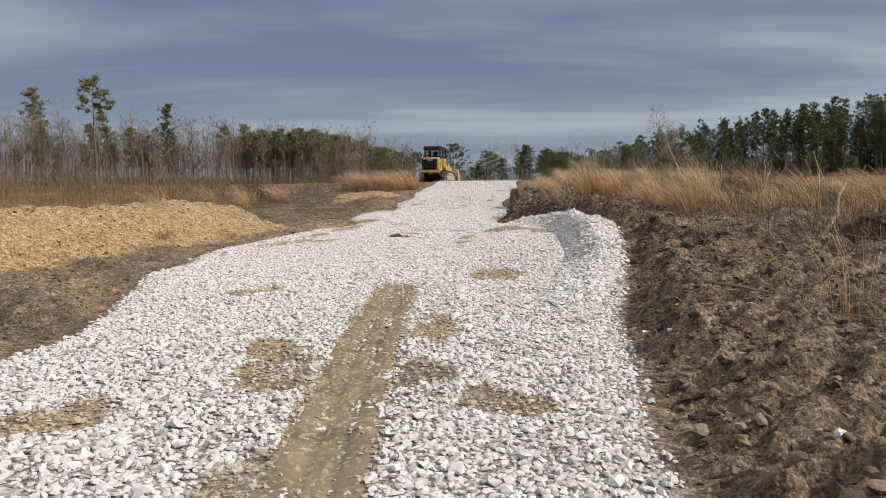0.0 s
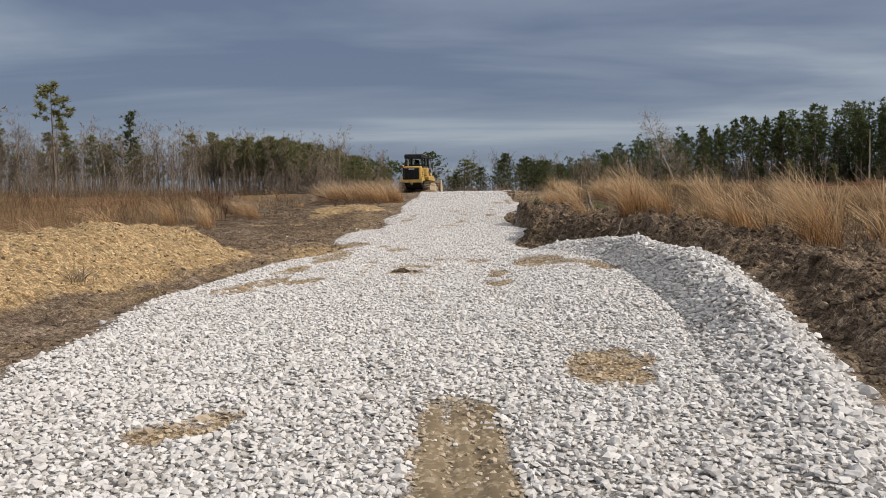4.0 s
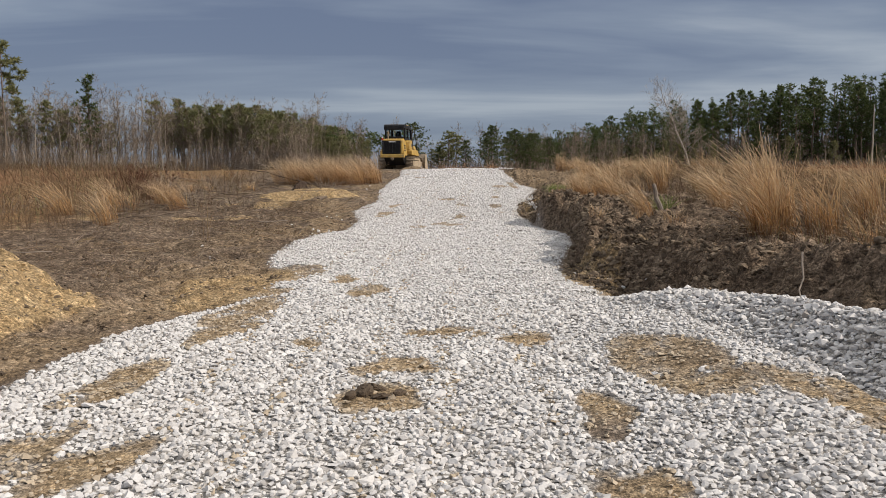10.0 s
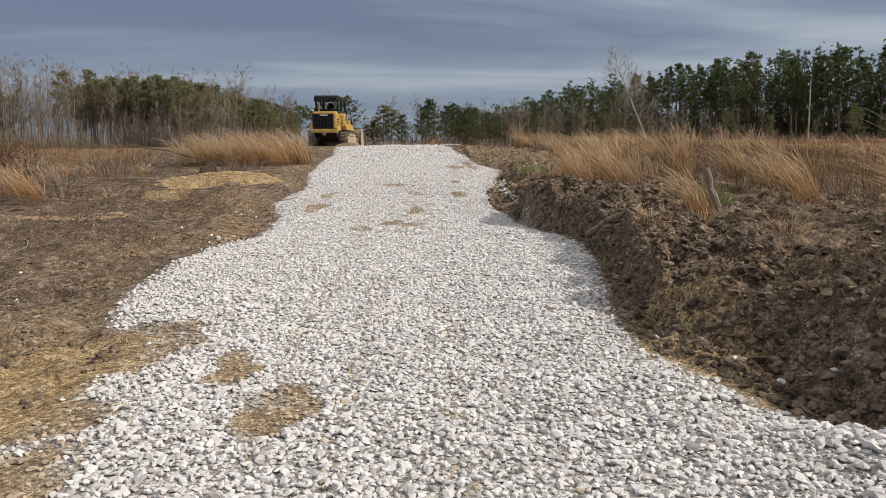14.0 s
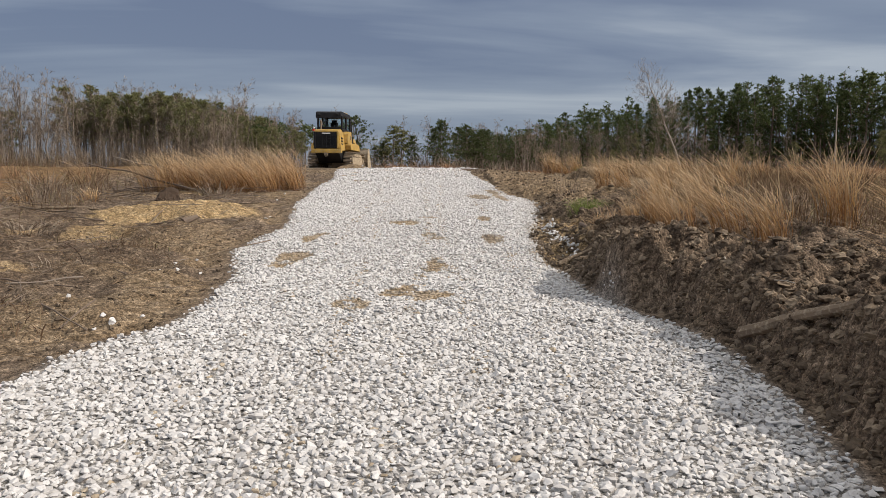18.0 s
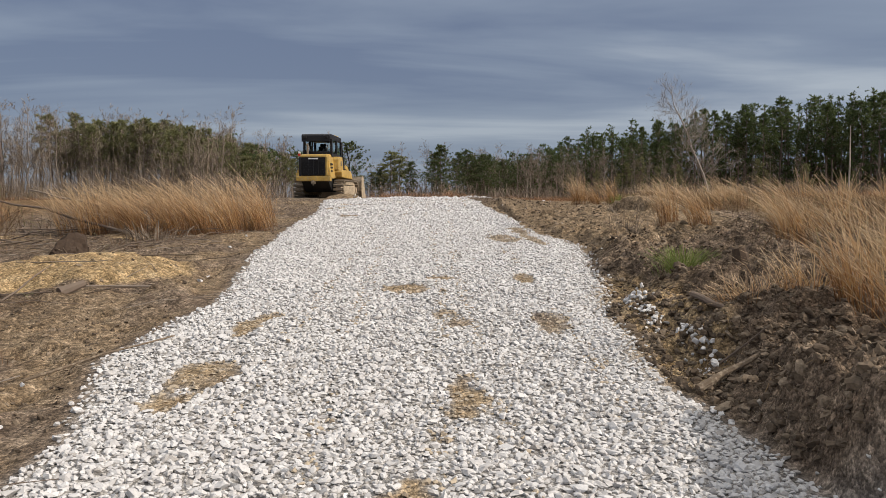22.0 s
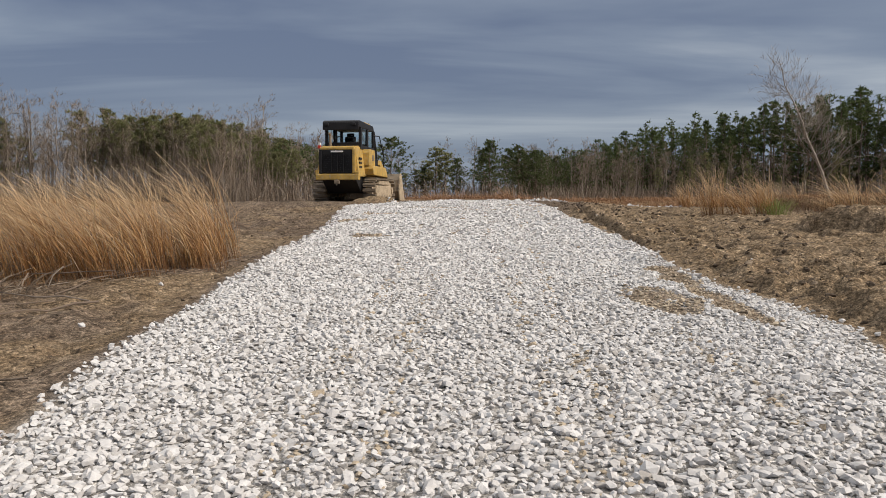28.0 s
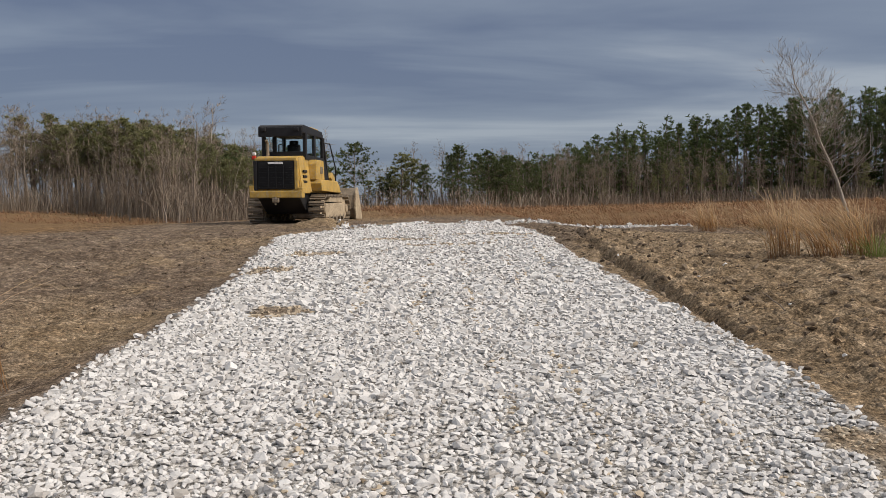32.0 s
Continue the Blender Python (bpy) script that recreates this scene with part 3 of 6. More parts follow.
# ---- ground: one sheet to the horizon ----
def axis(lo, cut, hi, step, step2, far):
    core = list(np.arange(lo, cut - 1e-6, step)) + list(np.arange(cut, hi + 1e-6, step2))
    up, s = [core[-1]], step2
    while up[-1] < far:
        s *= 1.11
        up.append(up[-1] + s)
    down, s = [lo], step
    while down[-1] > -far:
        s *= 1.11
        down.append(down[-1] - s)
    return np.array(down[:0:-1] + core + up[1:])


gx, gy = axis(-7.5, 2.2, 7.6, 0.065, 0.042, 1800), axis(-42.5, 9.0, 19.0, 0.05, 0.08, 1800)
GX, GY = np.meshgrid(gx, gy)
GZ = ground_z(GX.ravel(), GY.ravel())
verts = np.stack([GX.ravel(), GY.ravel(), GZ], 1)
nx, ny = len(gx), len(gy)
ii = (np.arange(ny - 1)[:, None] * nx + np.arange(nx - 1)[None, :]).ravel()
quads = np.stack([ii, ii + 1, ii + nx + 1, ii + nx], 1)
me = mesh_from("ground", verts, quads, SOIL, True)
X, Y = verts[:, 0], verts[:, 1]
g_in, g_bare = gravel(X, Y)
xl, xr = road_edges(Y)
dl, dr = xl - X, X - xr
mound = sand_mound(X, Y)
brk = fbm(X, Y, 0.5, 3, 61)
sandy = np.maximum(smooth(mound, 0.02, 0.12), g_in * g_bare * 0.85 * smooth(fbm(X, Y, 1.5, 2, 66), 0.25, 0.5) * (1 - 0.8 * smooth(Y, -1.5, 0.5)))
sandy = np.maximum(sandy, 1.0 * smooth(bump(X, Y, -4.8, -1.9, 2.0, 1.2, 12) + 0.4 * (brk - 0.5), 0.05, 0.3))
sandy = np.maximum(sandy, 0.3 * smooth(bump(X, Y, 4.8, 9.5, 3.4, 11.0, -4), 0, 0.3))
sandy = np.maximum(sandy, 0.75 * smooth(bump(X, Y, 2.75, -4.8, 0.75, 2.8, -4), 0, 0.5))
sandy = np.maximum(sandy, 0.35 * smooth(bump(X, Y, -3.6, 22.4, 1.2, 0.8, 20), 0, 0.4))
dark = smooth(dr, 0.0, 0.3) * (1 - smooth(Y, -6, 3)) * 0.3
dark = np.maximum(dark, 0.58 * smooth(dl, 0.9, 2.2) * smooth(Y, -19, -14) * (1 - smooth(Y, 3, 8)) * smooth(fbm(X, Y, 1.6, 4, 67), 0.40, 0.52))
sandy = np.maximum(sandy, 0.7 * smooth(dl, 2.2, 3.2) * (1 - smooth(dl, 8, 10)) * smooth(Y, -17, -13) * (1 - smooth(Y, 3, 6)) * smooth(fbm(X, Y, 1.1, 3, 68), 0.66, 0.74))
sandy = np.maximum(sandy, 0.3 * smooth(dl, 0.0, 0.3) * (1 - smooth(dl, 1.0, 3.2)) * smooth(fbm(X, Y, 1.3, 4, 69), 0.38, 0.58))
sandy = np.maximum(sandy, 0.8 * smooth(bump(X, Y, -2.0, -18.2, 0.9, 1.7, -10) + 0.4 * (brk - 0.5), 0.05, 0.4))
sandy = np.maximum(sandy, 0.75 * smooth(bump(X, Y, 3.0, -17.6, 0.5, 1.4) + 0.4 * (brk - 0.5), 0.05, 0.4))
dark *= 1 - sandy
chalk = g_in * (1 - g_bare) * 0.9
strawy = np.maximum(smooth(dr, 5, 9), smooth(dl, 7, 10) * (1 - smooth(mound, 0, 0.1)))
strawy = np.maximum(strawy, smooth(Y, 26, 34))
zones = np.stack([np.clip(sandy, 0, 1), np.clip(dark, 0, 1), chalk, np.clip(strawy, 0, 1) * 0.9], 1).astype(np.float32)
attr = me.attributes.new("zones", "FLOAT_COLOR", "POINT")
attr.data.foreach_set("color", zones.ravel())
ground = tagged(new("ground", me), "bare brown churned soil and straw-covered field", "ground", kind="structure")

# ---- crushed stone ----
def random_turns(n):
    q = rng.normal(size=(n, 4))
    q /= np.linalg.norm(q, axis=1)[:, None]
    w, x, y, z = q.T
    return np.stack([np.stack([1 - 2 * (y * y + z * z), 2 * (x * y - z * w), 2 * (x * z + y * w)], 1),
                     np.stack([2 * (x * y + z * w), 1 - 2 * (x * x + z * z), 2 * (y * z - x * w)], 1),
                     np.stack([2 * (x * z - y * w), 2 * (y * z + x * w), 1 - 2 * (x * x + y * y)], 1)], 1)


def block(kind):
    """A broken stone: a rough ball of 12 corners chopped flat on several sides, or a cheap block of 8."""
    if kind:
        bm = bmesh.new()
        bmesh.ops.create_icosphere(bm, subdivisions=1, radius=1)
        bm.verts.ensure_lookup_table()
        v = np.array([p.co[:] for p in bm.verts])
        f = np.array([[p.index for p in t.verts] for t in bm.faces])
        bm.free()
    else:
        v = np.array([[x, y, z] for x in (-1, 1) for y in (-1, 1) for z in (-1, 1)], float) * 0.75
        f = np.array([[0, 1, 3], [0, 3, 2], [4, 6, 7], [4, 7, 5], [0, 4, 5], [0, 5, 1], [2, 3, 7], [2, 7, 6], [0, 2, 6], [0, 6, 4], [1, 5, 7], [1, 7, 3]])
    out = []
    for k in range(40):
        w = v.copy()
        for _ in range(6 if kind else 2):
            d = rng.normal(size=3)
            d /= np.linalg.norm(d)
            w -= np.maximum(w @ d - rng.uniform(0.36, 0.66), 0)[:, None] * d
        out.append(w + rng.normal(scale=0.1 if kind else 0.16, size=w.shape))
    return np.array(out), f


def crumb():
    """A crumbly lump of earth with 12 uneven corners."""
    v, f = block_base
    return np.array([v * rng.uniform(0.45, 1.2, (len(v), 1)) + rng.normal(0, 0.17, v.shape) for _ in range(40)]), f


_bm = bmesh.new()
bmesh.ops.create_icosphere(_bm, subdivisions=1, radius=1)
_bm.verts.ensure_lookup_table()
block_base = np.array([p.co[:] for p in _bm.verts]), np.array([[p.index for p in t.verts] for t in _bm.faces])
_bm.free()


def clump():
    """A knobbly lump of earth with 42 corners."""
    bm = bmesh.new()
    bmesh.ops.create_icosphere(bm, subdivisions=2, radius=1)
    bm.verts.ensure_lookup_table()
    v = np.array([p.co[:] for p in bm.verts])
    f = np.array([[p.index for p in t.verts] for t in bm.faces])
    bm.free()
    return np.array([v * rng.uniform(0.72, 1.15, (len(v), 1)) * (1 + 0.3 * np.sin(v @ rng.normal(0, 2.4, 3) + rng.uniform(0, 6)))[:, None] for _ in range(40)]), f


BLOCKS = (block(0), block(1), crumb(), clump())


def settled_turns(n, tilt):
    """Turns about the upright, then a small lean to any side."""
    a, p, t = rng.uniform(0, 2 * math.pi, n), rng.uniform(0, 2 * math.pi, n), np.abs(rng.normal(0, tilt, n))
    ca, sa, nil, one = np.cos(a), np.sin(a), np.zeros(n), np.ones(n)
    yaw = np.stack([np.stack([ca, -sa, nil], 1), np.stack([sa, ca, nil], 1), np.stack([nil, nil, one], 1)], 1)
    ux, uy, c, s = np.cos(p), np.sin(p), np.cos(t), np.sin(t)
    lean = np.stack([np.stack([c + ux * ux * (1 - c), ux * uy * (1 - c), uy * s], 1),
                     np.stack([ux * uy * (1 - c), c + uy * uy * (1 - c), -ux * s], 1),
                     np.stack([-uy * s, ux * s, c], 1)], 1)
    return np.einsum("nij,njk->nik", lean, yaw)


def lumps(x, y, z, size, flat=0.8, kind=1, tilt=None):
    """Vertices and faces of many broken stones at once."""
    n = len(x)
    shapes, faces = BLOCKS[kind]
    v = shapes[rng.integers(0, len(shapes), n)]
    dims = np.stack([rng.uniform(0.95, 1.6, n), rng.uniform(0.8, 1.2, n), rng.uniform(0.6, 1.0, n)], 1) * size[:, None]
    v = np.einsum("nij,nkj->nki", random_turns(n) if tilt is None else settled_turns(n, tilt), v * dims[:, None, :])
    v[:, :, 2] *= flat
    v += np.stack([x, y, z], 1)[:, None, :]
    f = faces[None] + (np.arange(n) * v.shape[1])[:, None, None]
    return v.reshape(-1, 3), f.reshape(-1, 3)


def scatter(x0, x1, y0, y1, step):
    a, b = np.meshgrid(np.arange(x0, x1, step), np.arange(y0, y1, step))
    a, b = a.ravel(), b.ravel()
    return a + rng.uniform(-0.5, 0.5, a.shape) * step * 1.15, b + rng.uniform(-0.5, 0.5, b.shape) * step * 1.15


def stones(x, y, size, kind):
    s = size * np.exp(rng.normal(0, 0.25, x.shape)) * (1 + 0.35 * smooth(windrow(x, y), 0.05, 0.3))
    return lumps(x, y, ground_z(x, y) + s * rng.uniform(0.0, 0.55, x.shape), s, 0.84, kind, 0.48 + 0.3 * smooth(windrow(x, y), 0.05, 0.3))


clean, muddy = [], []
for y0, y1, step, size in ((-38.6, -26, 0.0405, 0.0232), (-26, 8, 0.0395, 0.0227), (8, 22, 0.054, 0.029)):
    x, y = scatter(-4.2, 7.2, y0, y1, step)
    inn, br = gravel(x, y)
    u = rng.uniform(size=x.shape)
    keep = u < inn * (1 - np.where(y < -29, 0.74, np.where(y > -0.5, 0.72, 0.9)) * br)
    dirty = (br > 0.3) | ((bare(x, y) > 0.25) & (rng.uniform(size=x.shape) < 0.5))
    lines = np.zeros(x.shape)
    for off in (-0.95, -0.3, 0.45, 0.95, 1.75):
        lines = np.maximum(lines, np.clip(1 - np.abs(x - off - 0.35 * smooth(-y, 18, 34) * 3 - 0.12 * np.sin(y * 0.21 + off * 5)) / 0.13, 0, 1))
    dirty |= (rng.uniform(size=x.shape) < 0.3 * lines * smooth(fbm(x, y, 2.2, 3, 77), 0.35, 0.6)) & (y > -27)
    near = np.abs(x - np.interp(y, [-41, -34, -26, -17, 0], [3.9, 2.3, 1.2, 0.5, 0.0])) < np.where(y < -18, 4.3, np.where(y < 5, 3.4, 0.0))
    for k, sel in ((1, near), (0, ~near)):
        c, m = keep & sel & ~dirty, keep & sel & dirty
        clean.append(stones(x[c], y[c], size, k))
        muddy.append(stones(x[m], y[m], size * 0.8, k))


def joined(pieces):
    off, vv, ff = 0, [], []
    for v, f in pieces:
        vv.append(v)
        ff.append(f + off)
        off += len(v)
    return np.concatenate(vv), np.concatenate(ff)


tagged(new("gravel", mesh_from("gravel", *joined(clean), STONE)), "white crushed limestone gravel spread over the track", "gravel", kind="stuff")
tagged(new("muddy_gravel", mesh_from("muddy_gravel", *joined(muddy), DUSTY)), "mud-stained crushed stone round bare patches of the track", "gravel", kind="stuff")


# ---- shapes ----
def box(x0, x1, y0, y1, z0, z1, bevel=0.02):
    bm = bmesh.new()
    bmesh.ops.create_cube(bm, size=1, matrix=Matrix.Translation(((x0 + x1) / 2, (y0 + y1) / 2, (z0 + z1) / 2)) @ Matrix.Diagonal((x1 - x0, y1 - y0, z1 - z0, 1)))
    if bevel:
        bmesh.ops.bevel(bm, geom=list(bm.edges), offset=bevel, segments=2, affect="EDGES", profile=0.6)
    return bm


def prism(outline, x0, x1, bevel=0.0):
    """An outline of (y, z) pulled from x0 to x1."""
    bm = bmesh.new()
    vs = [bm.verts.new((x0, y, z)) for y, z in outline]
    f = bm.faces.new(vs)
    r = bmesh.ops.extrude_face_region(bm, geom=[f])
    bmesh.ops.translate(bm, vec=(x1 - x0, 0, 0), verts=[v for v in r["geom"] if isinstance(v, bmesh.types.BMVert)])
    bmesh.ops.recalc_face_normals(bm, faces=bm.faces)
    if bevel:
        bmesh.ops.bevel(bm, geom=list(bm.edges), offset=bevel, segments=2, affect="EDGES", profile=0.6)
    return bm


def rod(a, b, r0, r1=None, sides=8):
    a, b = Vector(a), Vector(b)
    bm = bmesh.new()
    bmesh.ops.create_cone(bm, cap_ends=True, segments=sides, radius1=r0, radius2=r0 if r1 is None else r1, depth=(b - a).length,
                          matrix=Matrix.Translation((a + b) / 2) @ (b - a).to_track_quat("Z", "Y").to_matrix().to_4x4())
    return bm


def merge(*bms):
    out = bmesh.new()
    for b in bms:
        tmp = bpy.data.meshes.new("tmp")
        b.to_mesh(tmp)
        b.free()
        out.from_mesh(tmp)
        bpy.data.meshes.remove(tmp)
    return out


# ---- tracked loader ----
def loader():
    top = empty("track_loader", pose(-4.98, 24.45, 1.10, 0.3, 0, -5.0))
    tagged(top, "yellow tracked loader with black cab, muddy tracks, seen from behind", "track loader")
    # chassis and engine housing
    part("belly", prism([(-0.75, 0.86), (0.15, 0.34), (3.6, 0.36), (3.9, 0.7), (3.9, 1.1), (-0.75, 1.0)], -0.66, 0.66, 0.03), BLACK, top, "dark sloping belly plate")
    hb = prism([(-0.88, 1.0), (-0.88, 1.98), (-0.74, 2.12), (-0.1, 2.16), (2.2, 2.0), (2.2, 1.0)], -0.8, 0.8, 0.0)
    for v in hb.verts:
        v.co.x *= 1 - 0.17 * (v.co.z - 1.0) / 1.1
    bmesh.ops.bevel(hb, geom=list(hb.edges), offset=0.035, segments=2, affect="EDGES")
    part("engine_housing", hb, YELLOW, top)
    part("rear_bumper", merge(box(-0.82, 0.82, -1.02, -0.7, 0.84, 1.06, 0.03), box(-0.84, -0.7, -0.98, -0.6, 1.02, 1.22, 0.02), box(0.68, 0.82, -0.98, -0.1, 0.98, 1.16, 0.02)), YELLOW, top, "yellow rear bumper, scratched")
    part("tow_hook", merge(box(-0.1, 0.1, -1.1, -0.95, 0.7, 0.83, 0.02), rod((0, -1.06, 0.64), (0, -1.06, 0.88), 0.03)), STEEL, top)
    grille = part("radiator_grille", box(-0.58, 0.56, -0.95, -0.87, 1.1, 1.96, 0.02), GRILLE, top, "black radiator grille")
    for i in range(3):
        part("grille_bar", box(-0.23 + 0.23 * i - 0.012, -0.23 + 0.23 * i + 0.012, -0.975, -0.945, 1.14, 1.82, 0.004), BLACK, grille)
    for i in range(9):
        part("louver", box(-0.54, 0.52, -0.965, -0.95, 1.16 + 0.075 * i, 1.175 + 0.075 * i, 0), BLACK, grille)
    part("badge", box(-0.24, 0.22, -0.98, -0.95, 1.87, 1.93, 0.005), WHITEPLATE, grille, "pale plate with worn marks")
    part("grille_frame", box(-0.7, -0.59, -0.97, -0.84, 1.08, 1.98, 0.02), BLACK, top)
    part("grille_frame", box(0.57, 0.68, -0.96, -0.84, 1.08, 1.98, 0.02), YELLOW, top)
    part("grille_frame", box(-0.66, 0.64, -0.96, -0.82, 1.97, 2.06, 0.02), YELLOW, top)
    part("tail_light", box(-0.78, -0.66, -0.86, -0.76, 2.02, 2.14, 0.02), REDLENS, top, "red tail light")
    part("tail_light", box(-0.76, -0.66, -0.86, -0.76, 2.15, 2.24, 0.02), WHITEPLATE, top, "pale reversing light")
    for i in range(3):
        part("side_louver", box(0.735, 0.775, -0.6, -0.2, 1.3 + 0.16 * i, 1.38 + 0.16 * i, 0.01), BLACK, top)
    # side tanks and steps
    for s in (-1, 1):
        a, b = sorted((s * 0.66, s * 0.96))
        part("side_tank", prism([(0.2, 1.42), (0.25, 1.92), (0.4, 2.06), (1.2, 2.06), (1.3, 1.42)], a, b, 0.03), YELLOW, top)
        c, d = sorted((s * 0.6, s * 0.74))
        part("door_panel", prism([(1.28, 1.44), (1.22, 2.14), (2.3, 2.14), (2.75, 1.44)], c, d, 0.02), BLACK, top, "black lower door panel")
        part("front_post", rod((s * 0.68, 2.2, 2.88), (s * 0.7, 2.78, 1.42), 0.06), BLACK, top)
        a, b = sorted((s * 0.6, s * 1.12))
        part("platform", prism([(0.3, 1.06), (0.2, 1.3), (0.3, 1.42), (2.5, 1.42), (2.9, 1.2), (2.95, 1.02)], a, b, 0.03), YELLOW, top)
        part("step", box(a, b, 2.94, 3.12, 0.98, 1.05, 0.01), STEEL, top)
    part("filler_panel", box(0.955, 0.975, 0.7, 1.05, 1.62, 1.85, 0.008), STEEL, top, "dull worn panel with marks")
    # cab: a frame with glass and a seat
    cab = part("cab_floor", box(-0.66, 0.66, -0.05, 2.25, 2.02, 2.14, 0.02), BLACK, top)
    part("roof", prism([(-0.4, 2.86), (-0.42, 3.06), (-0.25, 3.12), (2.1, 3.09), (2.25, 2.95), (2.2, 2.86)], -0.7, 0.7, 0.03), BLACK, cab, "black overhanging cab roof")
    part("roof_hatch", box(0.1, 0.62, 0.9, 1.9, 3.1, 3.15, 0.015), YELLOW, cab)
    part("rear_visor", box(-0.69, 0.69, -0.46, -0.36, 2.74, 3.03, 0.02), BLACK, cab)
    for s in (-1, 1):
        for y in (0.0, 1.1, 2.2):
            part("pillar", prism([(y - 0.08, 2.05), (y - 0.08, 2.9), (y + 0.08, 2.9), (y + 0.08, 2.05)], s * 0.66 - 0.05, s * 0.66 + 0.05, 0.012), BLACK, cab)
        part("door_frame", box(s * 0.68 - 0.025, s * 0.68 + 0.025, 0.08, 2.15, 2.05, 2.2, 0.01), BLACK, cab)
        for y in (0.1, 1.2):
            pane = part("side_window", box(s * 0.67 - 0.006, s * 0.67 + 0.006, y, y + 0.9, 2.2, 2.86, 0), GLASS, cab)
            pane.visible_shadow = False
        part("mirror_bar", merge(rod((s * 0.69, 2.2, 2.72), (s * 0.9, 2.36, 2.7), 0.022), rod((s * 0.9, 2.36, 2.7), (s * 1.02, 2.7, 1.85), 0.022), rod((s * 1.02, 2.7, 1.85), (s * 0.98, 2.8, 1.4), 0.022)), BLACK, cab)
        part("work_light", box(s * 0.52 - 0.08, s * 0.52 + 0.08, -0.53, -0.45, 2.9, 3.0, 0.02), SEATBLACK, cab)
    part("rear_sill", box(-0.64, 0.64, -0.08, 0.04, 2.1, 2.3, 0.015), BLACK, cab)
    part("window_post", box(-0.3, -0.24, -0.06, 0.0, 2.3, 2.86, 0.008), BLACK, cab)
    pane = part("rear_window", box(-0.6, 0.6, -0.02, -0.008, 2.3, 2.86, 0), GLASS, cab)
    pane.visible_shadow = False
    pane = part("windscreen", box(-0.6, 0.6, 2.22, 2.232, 2.1, 2.88, 0), GLASS, cab)
    pane.visible_shadow = False
    part("front_dash", box(-0.45, 0.45, 1.95, 2.15, 2.1, 2.36, 0.03), SEATBLACK, cab)
    part("operator_seat", merge(box(-0.2, 0.28, 0.95, 1.4, 2.12, 2.3, 0.05), box(-0.18, 0.26, 0.87, 0.99, 2.25, 2.58, 0.05), box(-0.1, 0.2, 0.87, 0.97, 2.56, 2.72, 0.04)), SEATBLACK, cab, "empty black seat with headrest")
    part("wiper_arm", rod((-0.5, -0.05, 2.84), (-0.38, -0.05, 2.34), 0.016), WHITEPLATE, cab)
    part("exhaust_pipe", merge(rod((-0.4, -0.45, 2.1), (-0.4, -0.45, 2.55), 0.05, 0.05, 10), rod((-0.4, -0.45, 2.52), (-0.4, -0.55, 2.62), 0.045, 0.045, 10)), STEEL, top)
    # crawler tracks
    for s in (-1, 1):
        cx = s * 0.99
        a, b = cx - 0.25, cx + 0.25
        path, n = [], 42
        y0, y1, r = 0.42, 3.55, 0.42
        per = 2 * (y1 - y0) + 2 * math.pi * r
        for i in range(n):
            d = per * i / n
            if d < y1 - y0:
                path.append((y0 + d, 0.03, 0.0))
            elif d < y1 - y0 + math.pi * r:
                g = (d - (y1 - y0)) / r
                path.append((y1 + r * math.sin(g), r + 0.03 - r * math.cos(g), g))
            elif d < 2 * (y1 - y0) + math.pi * r:
                path.append((y1 - (d - (y1 - y0) - math.pi * r), 2 * r + 0.03, math.pi))
            else:
                g = (d - 2 * (y1 - y0) - math.pi * r) / r
                path.append((y0 - r * math.sin(g), r + 0.03 + r * math.cos(g), math.pi + g))
        track = part("track_frame", prism([(0.5, 0.2), (3.5, 0.2), (3.62, 0.45), (3.4, 0.66), (0.6, 0.66), (0.36, 0.45)], cx - 0.14, cx + 0.19, 0.03), MUDSTEEL, top, "mud-caked track frame")
        shoe = box(-0.25, 0.25, -0.075, 0.075, -0.028, 0.02, 0.006)
        shoe = merge(shoe, box(-0.25, 0.25, -0.012, 0.012, -0.065, -0.02, 0.004))
        sm = bpy.data.meshes.new("track_shoe")
        shoe.to_mesh(sm)
        shoe.free()
        sm.materials.append(STEEL)
        for y, z, g in path:
            o = new("track_shoe", sm)
            o.parent = track
            o.matrix_basis = Matrix.Translation((cx, y, z + 0.03)) @ Matrix.Rotation(g, 4, "X")
        for y in (0.42, 3.55):
            part("sprocket" if y < 1 else "idler", merge(rod((cx - 0.1, y, 0.46), (cx + 0.1, y, 0.46), 0.36, 0.36, 20), rod((cx - 0.2, y, 0.46), (cx + 0.22, y, 0.46), 0.15, 0.15, 14)), MUDSTEEL, track)
        for i in range(5):
            y = 0.95 + i * 0.53
            part("track_roller", rod((cx - 0.16, y, 0.17), (cx + 0.2, y, 0.17), 0.11, 0.11, 12), STEEL, track)
        part("track_guard", prism([(0.9, 0.7), (1.1, 0.86), (2.9, 0.86), (3.1, 0.7)], cx - 0.1, cx + 0.2, 0.02), MUDSTEEL, track)
    # lift arms and bucket
    for s in (-1, 1):
        a, b = sorted((s * 0.66, s * 0.8))
        part("lift_arm", prism([(2.9, 1.55), (3.1, 1.75), (4.2, 1.25), (5.1, 0.62), (5.1, 0.38), (4.85, 0.36), (4.0, 0.95)], a, b, 0.02), YELLOW, top)
        part("lift_cylinder", rod((s * 0.73, 3.2, 0.9), (s * 0.73, 4.5, 0.85), 0.055), STEEL, top)
    part("tilt_linkage", merge(rod((0, 3.4, 1.5), (0, 4.7, 1.15), 0.06), box(-0.08, 0.08, 4.3, 4.7, 0.7, 1.3, 0.02)), YELLOW, top)
